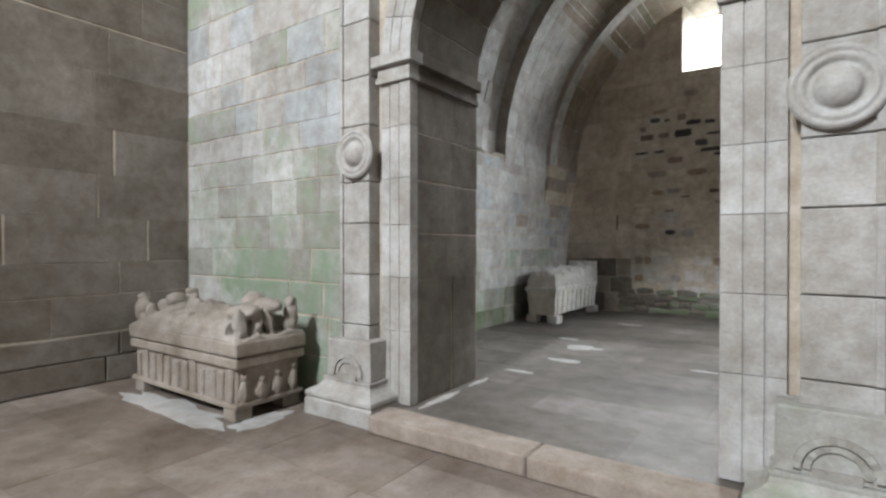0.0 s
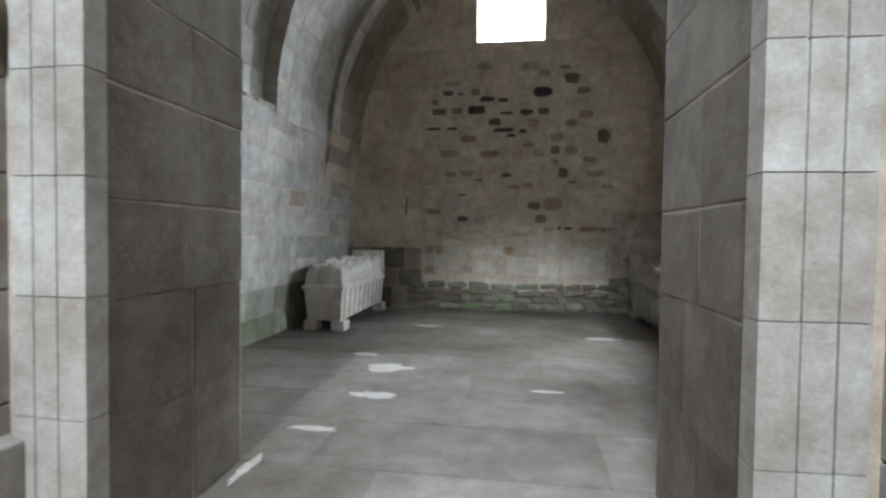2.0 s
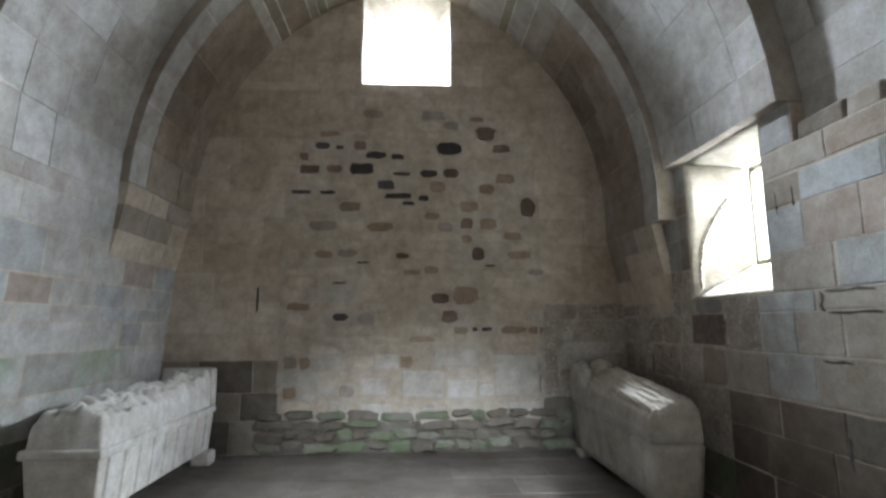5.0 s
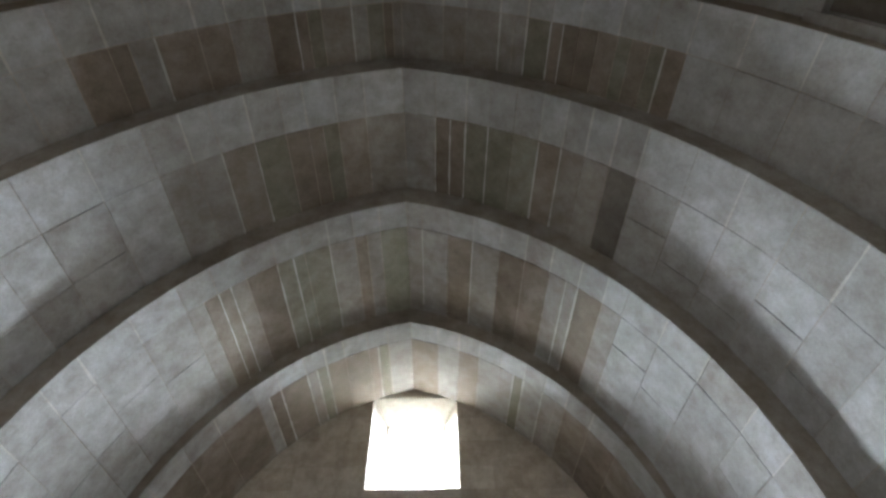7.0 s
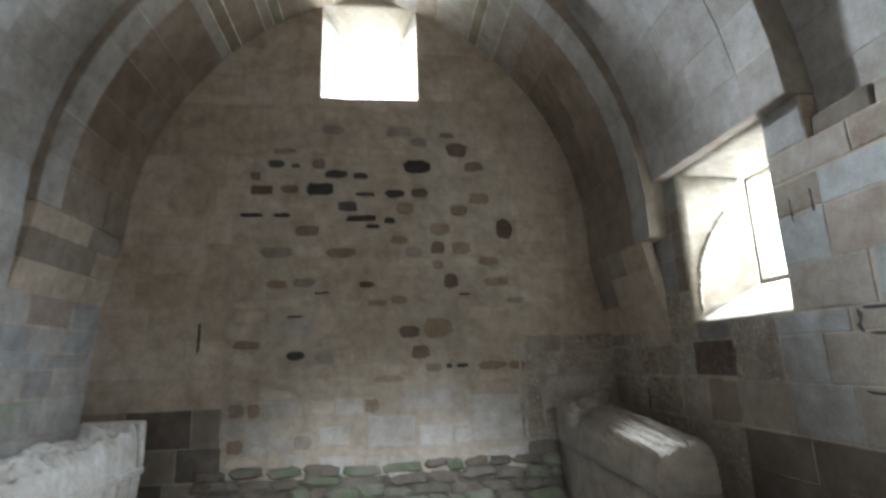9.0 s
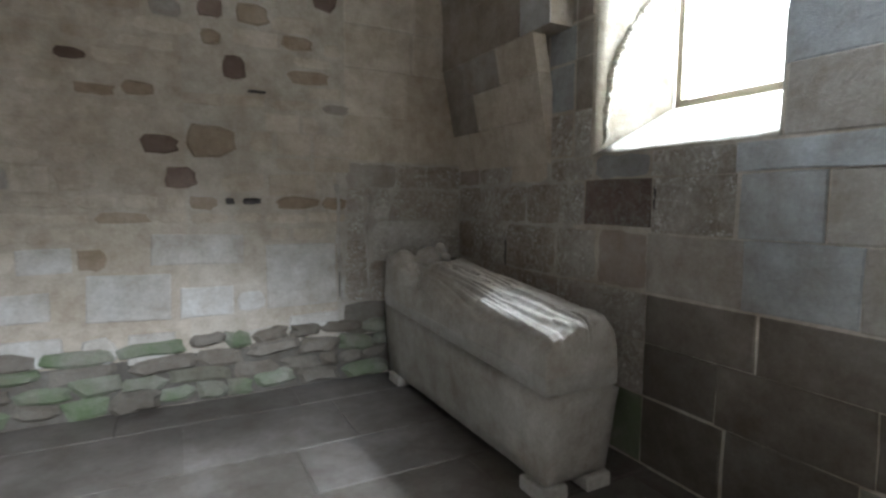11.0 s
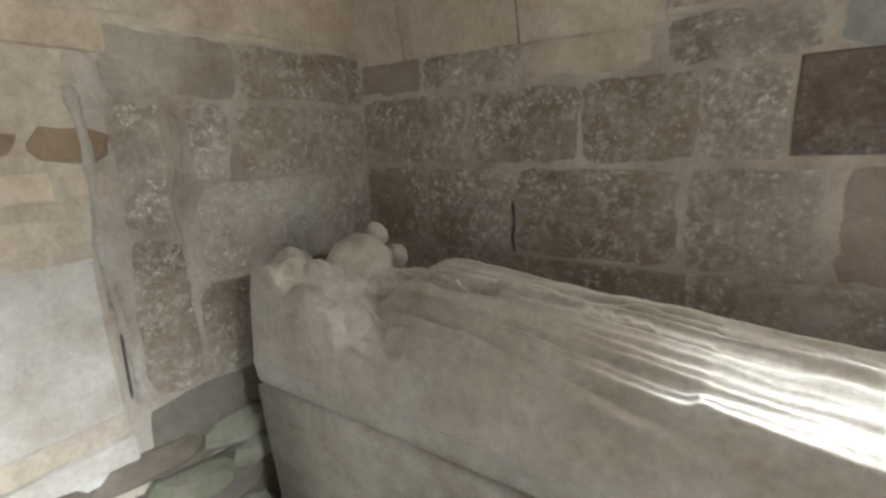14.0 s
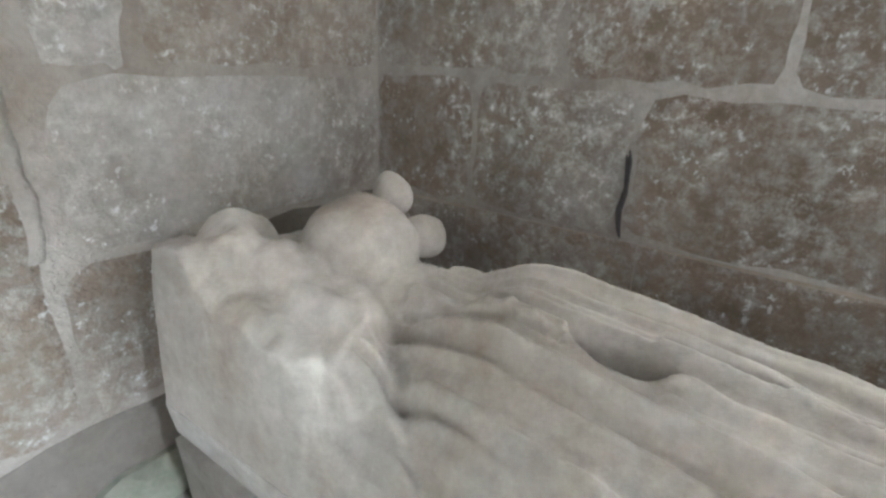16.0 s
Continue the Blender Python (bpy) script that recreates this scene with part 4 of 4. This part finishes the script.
for side, wall in ((-1, wall_left), (1, wall_right)):
    y = 4.5
    while y < 7.8:
        w = rnd.uniform(0.25, 0.55)
        x = XL + LEAN * SPRING if side < 0 else XR
        h = rnd.uniform(0.02, 0.16)
        x0, x1 = (x - 0.28, x - 0.004) if side < 0 else (x + 0.004, x + 0.28)
        bm = slab(x0, x1, y, y + w - 0.02, SPRING - 0.06, SPRING - 0.05 + h, 0.03, 0.03)
        part("ledge_stone", bm, GRANITE if rnd.random() < 0.6 else GRANITE_DARK_SHADED, wall)
        y += w


# the innermost vault ring dies into the side walls on sloped courses
crnd = random.Random(15)
cr, cc, ctop = arch_curve(RINGS[0][2], RINGS[0][3])
for side, wall, top, low in ((-1, wall_left, 3.278, 2.45), (1, wall_right, 2.898, 1.95)):
    face = (cr * math.cos(max(0.0, top - SPRING) / cr) - cc) * side + CX
    def slope(z):
        base = XL + LEAN * z + 0.010 if side < 0 else XR - 0.010
        k = (z - low) / (top - low)
        return base * (1 - k) + (face + side * 0.004) * k
    cuts = [low + (top - low) * f for f in (0, 0.36, 0.7, 1.0)]
    for a, b in zip(cuts, cuts[1:]):
        y = RINGS[0][0] + (0.02 if side < 0 else 0.2)
        while y < YEND - 0.01:
            y_end = y + crnd.uniform(0.35, 0.6)
            if YEND - y_end < 0.25:
                y_end = YEND
            back = side * 0.12
            bm = hexa(bmesh.new(), [(slope(z) + o, yy, z) for z in (a + 0.003, b - 0.003) for o, yy in ((back, y + 0.004), (0, y + 0.004), (0, y_end - 0.004), (back, y_end - 0.004))])
            part("corbel_stone", bm, END_STONE if crnd.random() < 0.6 else GRANITE, wall)
            y = y_end


# ---- masonry ----
rnd = random.Random(41)


def pick_left(y, z):
    q = rnd.random()
    if z < 0.35:
        return GRANITE_MOSS
    if z < 0.75:
        return GRANITE_MOSS if q < 0.4 else GRANITE_ALGAE
    if z < 1.5:
        return GRANITE_ALGAE if q < 0.3 else GRANITE_PALE
    return GRANITE_ROSE if q < 0.12 else (GRANITE_BLUE if q < 0.35 else GRANITE_PALE)


LEANING = tuple(Vector((LEAN, 0, 1)).normalized())
courses(wall_left, (XL, 0, 0), (0, 1, 0), LEANING, YB, YEND, [0.33, 0.72, 1.08, 1.46, 1.74, 1.90, 2.16, 2.60, 2.93, 3.15], (0.34, 0.8), pick_left, rnd=rnd)
courses(wall_left, (XL + 0.025, 0, 0), (0, 1, 0), (0, 0, 1), YB, YEND, [0.0, 0.33], (0.7, 1.3), pick_left, proud=0.02, rnd=rnd)


def pick_right(u, z):
    y = -u
    q = rnd.random()
    if (y > 9.7 or y > 8.7 and q < 0.5 and z > 0.6) and z < 2.4:
        return LICHEN if q < 0.55 else LICHEN_BROWN
    if z < 0.5:
        # Lower courses darker: the lack of direct light below the window is coloured in.
        return GRANITE_MOSS if q < 0.2 else DARK_STONE_SHADE
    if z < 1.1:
        return GRANITE_DARK_SHADED if q < 0.6 else DARK_STONE_SHADE
    return GRANITE_ROSE if q < 0.14 else (GRANITE_BLUE if q < 0.55 else GRANITE)


hole_b = (-WB[1], -WB[0], WB[2], 4.0)
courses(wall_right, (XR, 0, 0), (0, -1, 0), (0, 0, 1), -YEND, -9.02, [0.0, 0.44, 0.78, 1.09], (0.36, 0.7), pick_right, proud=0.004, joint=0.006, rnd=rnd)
courses(wall_right, (XR, 0, 0), (0, -1, 0), (0, 0, 1), -YEND, -9.72, [1.98, 2.30, 2.66, 2.92, 3.15], (0.36, 0.7), pick_right, proud=0.004, joint=0.028, rnd=rnd)
for lo, hi, ys, mats in ((1.10, 1.466, (YEND, 11.01, 10.545, 9.893, 9.45, 9.02), (LICHEN_BROWN, LICHEN, LICHEN_BROWN, LICHEN, GRANITE_ROSE)),
                         (1.474, 1.80, (YEND, 10.757, 10.253, 9.84, 9.585), (LICHEN, LICHEN_BROWN, LICHEN_BROWN, LICHEN)),
                         (1.806, 1.968, (YEND, 11.0, 10.5, 9.98, 9.5, 9.02), (GRANITE_ROSE, LICHEN, END_STONE, LICHEN, GRANITE_BLUE))):
    for a, b, mat in zip(ys, ys[1:], mats):
        lay("block", wall_right, (XR, 0, 0), (0, -1, 0), (0, 0, 1), -(a + b) / 2, (lo + hi) / 2, a - b - 0.03, hi - lo - 0.02, 0.006, mat, "worn_block", seed=rnd.randrange(3))
part("smeared_joints", box(bmesh.new(), XR - 0.0015, XR + 0.02, 9.70, YEND, 1.09, 1.975), SMEARED, wall_right)
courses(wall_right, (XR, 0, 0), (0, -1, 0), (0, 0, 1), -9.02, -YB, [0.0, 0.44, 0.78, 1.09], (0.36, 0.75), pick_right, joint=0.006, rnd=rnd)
courses(wall_right, (XR, 0, 0), (0, -1, 0), (0, 0, 1), -9.02, -YB, [1.09, 1.47, 1.80, 1.97], (0.36, 0.75), pick_right, rnd=rnd)
courses(wall_right, (XR, 0, 0), (0, -1, 0), (0, 0, 1), -9.72, -YB, [1.97, 2.30, 2.66, 2.92, 3.15], (0.36, 0.75), pick_right, (hole_b, ), rnd=rnd)
for a, b in ((7.9, WB[0]), (WB[1], 9.74)):
    courses(wall_right, (XR, 0, 0), (0, -1, 0), (0, 0, 1), -b, -a, [3.155, 3.49], (0.3, 0.5), lambda *p: GRANITE_BLUE, rnd=rnd)
lay("block", wall_right, (XR, 0, 0), (0, -1, 0), (0, 0, 1), -9.30, 1.652, 0.55, 0.29, 0.010, RED_PATCHY)
# open joints in the side wall
for y, z, w, h in ((7.52, 1.94, 0.50, 0.028), (7.50, 1.785, 0.52, 0.022), (7.77, 1.87, 0.035, 0.16), (7.69, 1.43, 0.32, 0.02), (7.66, 0.81, 0.03, 0.27), (10.545, 1.21, 0.016, 0.24), (8.985, 1.675, 0.016, 0.15), (7.95, 2.72, 0.018, 0.2), (8.14, 2.7, 0.012, 0.2)):
    lay("open_joint", wall_right, (XR, 0, 0), (0, -1, 0), (0, 0, 1), -y, z, w, h, 0.011, SLATE, "crack")


# end wall: named odd stones first, then rubble in the blocked arch, ashlar round it
ODD = {
    SLATE: [(-2.60, 4.30, 0.23, 0.11), (-1.82, 4.17, 0.30, 0.12), (-1.50, 4.15, 0.21, 0.08), (-2.03, 3.96, 0.39, 0.17), (-0.76, 4.29, 0.41, 0.22), (-1.05, 3.90, 0.29, 0.12), (-1.43, 3.89, 0.29, 0.06),
            (-1.67, 3.72, 0.28, 0.14), (-1.49, 3.56, 0.45, 0.09), (-1.12, 3.53, 0.14, 0.08), (-1.34, 3.45, 0.21, 0.05), (-2.88, 3.60, 0.30, 0.07), (-2.50, 3.60, 0.23, 0.05), (-2.28, 1.81, 0.23, 0.12),
            (-1.98, 2.58, 0.20, 0.03), (-0.39, 1.64, 0.10, 0.05), (-0.22, 1.64, 0.15, 0.05), (-2.35, 4.28, 0.12, 0.06), (-2.30, 2.29, 0.21, 0.04), (-0.16, 2.54, 0.17, 0.04), (-3.42, 2.06, 0.05, 0.42), (0.52, 0.88, 0.02, 0.26)],
    END_RED: [(-2.05, 4.31, 0.19, 0.16), (-2.42, 3.95, 0.25, 0.13), (-2.77, 3.94, 0.34, 0.14), (-0.72, 3.91, 0.23, 0.14), (0.41, 3.41, 0.25, 0.29), (-0.20, 4.54, 0.31, 0.22), (0.03, 4.30, 0.29, 0.14),
              (-0.32, 4.75, 0.23, 0.10), (-0.74, 1.82, 0.24, 0.18), (-0.33, 2.71, 0.21, 0.20), (-0.49, 3.16, 0.21, 0.17), (-0.88, 2.07, 0.29, 0.14), (-1.42, 2.68, 0.19, 0.10), (-2.18, 3.39, 0.30, 0.14), (-2.86, 4.13, 0.15, 0.12)],
    END_TAN: [(-0.18, 3.15, 0.27, 0.19), (-0.52, 2.12, 0.41, 0.28), (0.09, 3.84, 0.33, 0.16), (-0.20, 3.67, 0.26, 0.14), (-0.50, 2.93, 0.18, 0.13), (0.17, 2.97, 0.29, 0.11), (-0.92, 3.70, 0.24, 0.17), (-1.01, 2.48, 0.22, 0.13), (-0.45, 3.41, 0.28, 0.18)],
    END_WHITE: [(-2.31, 2.14, 0.45, 0.22), (-1.12, 0.89, 0.54, 0.35), (-0.58, 0.82, 0.39, 0.25), (-1.76, 0.52, 0.39, 0.22), (-1.33, 0.50, 0.26, 0.23), (-0.99, 0.48, 0.34, 0.23), (0.29, 0.58, 0.43, 0.11), (-2.82, 0.97, 0.59, 0.17),
                (-0.63, 1.25, 0.67, 0.23), (-0.24, 0.51, 0.34, 0.09), (-1.80, 0.86, 0.36, 0.22), (0.19, 1.0, 0.60, 0.54)],
}
END_O, END_U, END_V = (0, YEND, 0), (1, 0, 0), (0, 0, 1)
taken = []
for mat, stones in ODD.items():
    for x, z, w, h in stones:
        kind = "block" if mat == END_WHITE and w > 0.3 else "rubble"
        lay("stone", wall_end, END_O, END_U, END_V, x, z, w, h, 0.022 if z < 0.62 else 0.012, mat, kind, rnd.uniform(-0.04, 0.04), rnd.randrange(4))
        taken.append((x, z, w, h))


def in_arch(x, z):
    return abs(x + 1.26) < 1.80 and (z < 3.35 or math.hypot(x + 1.26, z - 3.35) < 1.80)


def clear(x, z, w, h):
    return all(abs(x - a) > (w + c) / 2 - 0.012 or abs(z - b) > (h + d) / 2 - 0.01 for a, b, c, d in taken)


part("rubble_core", box(bmesh.new(), -3.3, 0.9, YEND - 0.014, YEND + 0.02, 0.0, 0.40), MORTAR_DARK, wall_end)
frnd = random.Random(58)
for z, hgt in ((0.02, 0.15), (0.16, 0.14), (0.29, 0.15), (0.42, 0.13)):
    x = -3.4
    while x < 0.85:
        w = frnd.uniform(0.16, 0.52)
        mat = frnd.choice((GRANITE_MOSS, GRANITE_MOSS, GRANITE_DARK_SHADED, GRANITE_DARK_SHADED, DARK_STONE_SHADE))
        lay("stone", wall_end, END_O, END_U, END_V, x + w / 2, z + hgt / 2 + frnd.uniform(-0.025, 0.025), w + 0.05, hgt * frnd.uniform(1.0, 1.35), frnd.uniform(0.03, 0.09), mat, "boulder", frnd.uniform(-0.12, 0.12), frnd.randrange(9))
        x += w
z = 0.50
while z < 5.12:
    hgt = rnd.uniform(0.11, 0.22)
    x = -3.06
    while x < 0.54:
        w = rnd.uniform(0.16, 0.46)
        mx, mz = x + w / 2, z + hgt / 2
        if in_arch(mx, mz) and clear(mx, mz, w, hgt):
            q = rnd.random()
            if mz < 0.5:
                mat = GRANITE_MOSS if q < 0.45 else (GRANITE_DARK_SHADED if q < 0.7 else END_STONE)
            else:
                mat = END_TAN if q < 0.08 else (GRANITE if q < 0.13 else (END_WHITE if mz < 1.3 and q > 0.45 else END_STONE))
            lay("stone", wall_end, END_O, END_U, END_V, mx, mz + rnd.uniform(-0.01, 0.01), w - 0.02, hgt - 0.02, 0.02 if mz < 0.6 else 0.007, mat, "rubble" if q < 0.8 or mz < 0.5 else "block", rnd.uniform(-0.03, 0.03), rnd.randrange(4))
        x += w
    z += hgt


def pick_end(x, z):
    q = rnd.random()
    # Dark blocks in the low corners stand in for the shade there.
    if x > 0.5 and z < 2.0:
        return LICHEN if z > 0.45 else DARK_STONE_SHADE
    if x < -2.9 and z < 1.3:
        return DARK_STONE_SHADE if q < 0.25 else GRANITE
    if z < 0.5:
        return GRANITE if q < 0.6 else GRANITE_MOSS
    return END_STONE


levels = [0.0, 0.42, 0.80, 1.22, 1.60, 2.02, 2.42, 2.84, 3.22, 3.6, 4.0, 4.4, 4.78, 5.15, 5.6, 6.0, 6.4, 6.75, 7.1]
for lo, hi in zip(levels, levels[1:]):
    zm = (lo + hi) / 2
    half = 1.84 if zm < 3.35 else math.sqrt(max(0, 1.84 ** 2 - (zm - 3.35) ** 2))
    holes = [(-1.26 - half, -1.26 + half, lo - 1, hi + 1)] if half > 0.3 else []
    if hi > WA[2]:
        holes.append((WA[0], WA[1], WA[2], WA[3]))
    if lo < 1.95:
        holes.append((0.5, XR + 1, -1, 2.02))
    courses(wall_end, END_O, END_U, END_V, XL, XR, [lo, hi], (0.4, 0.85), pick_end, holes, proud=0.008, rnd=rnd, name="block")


# the corner beside the plain tomb: large flecked blocks, two old plaster seams
part("smeared_joints", box(bmesh.new(), 0.5, XR, YEND - 0.0015, YEND + 0.02, 0.42, 2.0), SMEARED, wall_end)
# The dark lowest blocks carry the shadow behind the tomb in their colour.
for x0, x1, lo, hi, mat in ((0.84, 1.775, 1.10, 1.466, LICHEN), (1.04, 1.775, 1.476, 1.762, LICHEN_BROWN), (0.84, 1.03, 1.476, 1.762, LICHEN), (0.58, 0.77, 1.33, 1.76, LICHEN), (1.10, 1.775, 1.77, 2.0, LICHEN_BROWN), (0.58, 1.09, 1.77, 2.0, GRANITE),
                            (0.57, 0.80, 0.72, 1.30, LICHEN_BROWN), (0.81, 1.25, 0.72, 1.09, LICHEN_BROWN), (1.26, 1.775, 0.72, 1.09, DARK_STONE_SHADE), (0.55, 1.1, 0.40, 0.71, DARK_STONE_SHADE), (1.11, 1.775, 0.40, 0.71, DARK_STONE_SHADE), (0.55, 1.775, 0.02, 0.39, DARK_STONE_SHADE)):
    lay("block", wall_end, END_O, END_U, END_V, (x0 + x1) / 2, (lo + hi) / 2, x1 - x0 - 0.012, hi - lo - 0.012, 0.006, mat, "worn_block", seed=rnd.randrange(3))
for xa, za, xb, zb, w in ((0.50, 1.80, 0.545, 0.74, 0.026), (0.80, 1.72, 0.775, 1.12, 0.028)):
    bm = bmesh.new()
    rows = []
    for k in range(25):
        q = k / 24
        x, z = xa + (xb - xa) * q + 0.012 * math.sin(9 * q), za + (zb - za) * q
        wide = w * (0.75 + 0.5 * noise.noise(Vector((q * 9, xa, 3.3))))
        rows.append([bm.verts.new((x + wide * c, YEND + 0.006 - 0.022 * math.sqrt(max(0, 1 - c * c)), z)) for c in (-1, -0.75, -0.35, 0, 0.35, 0.75, 1)])
    for p, q in zip(rows, rows[1:]):
        for k in range(6):
            bm.faces.new((p[k], p[k + 1], q[k + 1], q[k]))
    bm.faces.new(rows[0])
    bm.faces.new(rows[-1])
    for v in bm.verts:
        v.co += noise.noise_vector(v.co * 18) * 0.006
    part("plaster_seam", bm, SMEARED, wall_end, "rough upright seam of old plaster", smooth=True)


def pick_portal(x, z):
    q = rnd.random()
    if z < 1.75:
        return GRANITE_GREEN if q < 0.75 else GRANITE_ALGAE
    if z < 2.5:
        return GRANITE_ALGAE
    return GRANITE_ALGAE if q < 0.2 else (GRANITE_BLUE if q < 0.5 else GRANITE_PALE)


levels = [NAVE_Z, 0.3, 0.74, 1.12, 1.49, 1.88, 2.28, 2.62, 2.93, 3.3, 3.62, 4.05, 4.5, 5.0, 5.5]
courses(wall_portal, (0, YF + 0.06, 0), (1, 0, 0), (0, 0, 1), NAVE_X0, PX - 2.13, levels, (0.34, 0.85), pick_portal, rnd=rnd)
courses(wall_portal, (0, YF + 0.06, 0), (1, 0, 0), (0, 0, 1), PX + 2.13, 2.4, levels, (0.5, 0.9), pick_portal, rnd=rnd)


# One dark granite throughout: the wall's dimness under grazing light is coloured in.
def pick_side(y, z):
    return GRANITE_DARK_SHADED


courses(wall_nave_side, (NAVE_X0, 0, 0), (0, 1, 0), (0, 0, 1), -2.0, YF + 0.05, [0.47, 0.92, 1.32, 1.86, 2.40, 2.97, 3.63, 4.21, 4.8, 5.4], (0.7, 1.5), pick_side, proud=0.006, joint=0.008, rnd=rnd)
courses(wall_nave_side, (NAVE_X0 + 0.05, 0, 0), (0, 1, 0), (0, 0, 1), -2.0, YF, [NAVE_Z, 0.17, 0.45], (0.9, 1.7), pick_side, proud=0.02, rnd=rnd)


# ---- floors ----
def paving(parent, z, x0, x1, y0, y1, deep, widths, material, name="slab"):
    y = y0
    while y < y1 - 0.05:
        d = min(rnd.uniform(*deep), y1 - y)
        if y1 - y - d < 0.2:
            d = y1 - y
        x = x0 - rnd.uniform(0, 0.5)
        while x < x1:
            w = rnd.uniform(*widths)
            a, b = max(x, x0), min(x + w, x1)
            if b - a > 0.08:
                lay(name, parent, (0, 0, z), (1, 0, 0), (0, 1, 0), (a + b) / 2, y + d / 2, b - a - 0.005, d - 0.005, 0.006, material, turn=rnd.uniform(-0.004, 0.004), seed=rnd.randrange(3))
            x += w
        y += d


paving(floor_chapel, -0.012, XL, XR, 4.36, YEND, (0.55, 0.85), (0.8, 1.5), FLOOR)
paving(floor_chapel, -0.012, PX - PHALF + 0.02, PX + PHALF - 0.02, 3.0, 4.35, (0.55, 0.8), (0.7, 1.2), FLOOR)
paving(floor_nave, NAVE_Z - 0.012, NAVE_X0, 3.0, -2.5, 3.1, (0.55, 0.9), (0.8, 1.6), FLOOR_NAVE)

# pale irregular patches on the chapel and nave floors
patch_n = 0
for x, y, w, d, ground in (*((*p, 0.0) for p in ((-2.88, 3.5, 0.12, 0.8), (-2.9, 4.25, 0.1, 0.5), (-2.62, 6.78, 0.62, 0.40), (-2.5, 5.82, 0.55, 0.22), (-2.62, 9.45, 0.66, 0.16), (-3.05, 7.35, 0.40, 0.16), (-0.9, 6.2, 0.35, 0.08), (-2.75, 4.95, 0.5, 0.12), (0.05, 8.9, 0.6, 0.2))), (-5.3, 2.05, 2.5, 0.5, NAVE_Z), (-4.2, 2.35, 0.4, 0.8, NAVE_Z)):
    r = random.Random(patch_n)
    patch_n += 1
    bm = bmesh.new()
    pts = []
    for i in range(22):
        t = 2 * math.pi * i / 22
        k = r.uniform(0.55, 1.0)
        pts.append(bm.verts.new((x + math.cos(t) * k * w / 2, y + math.sin(t) * k * d / 2, 0.0)))
    top = [bm.verts.new((v.co.x, v.co.y, ground)) for v in pts]
    for v in pts:
        v.co.z = ground - 0.006
    bm.faces.new(top)
    for i in range(22):
        j = (i + 1) % 22
        bm.faces.new((pts[i], pts[j], top[j], top[i]))
    part("lime_patch", bm, PALE_FLOOR, floor_chapel if ground == 0.0 else floor_nave, "whitish patch on the slabs")
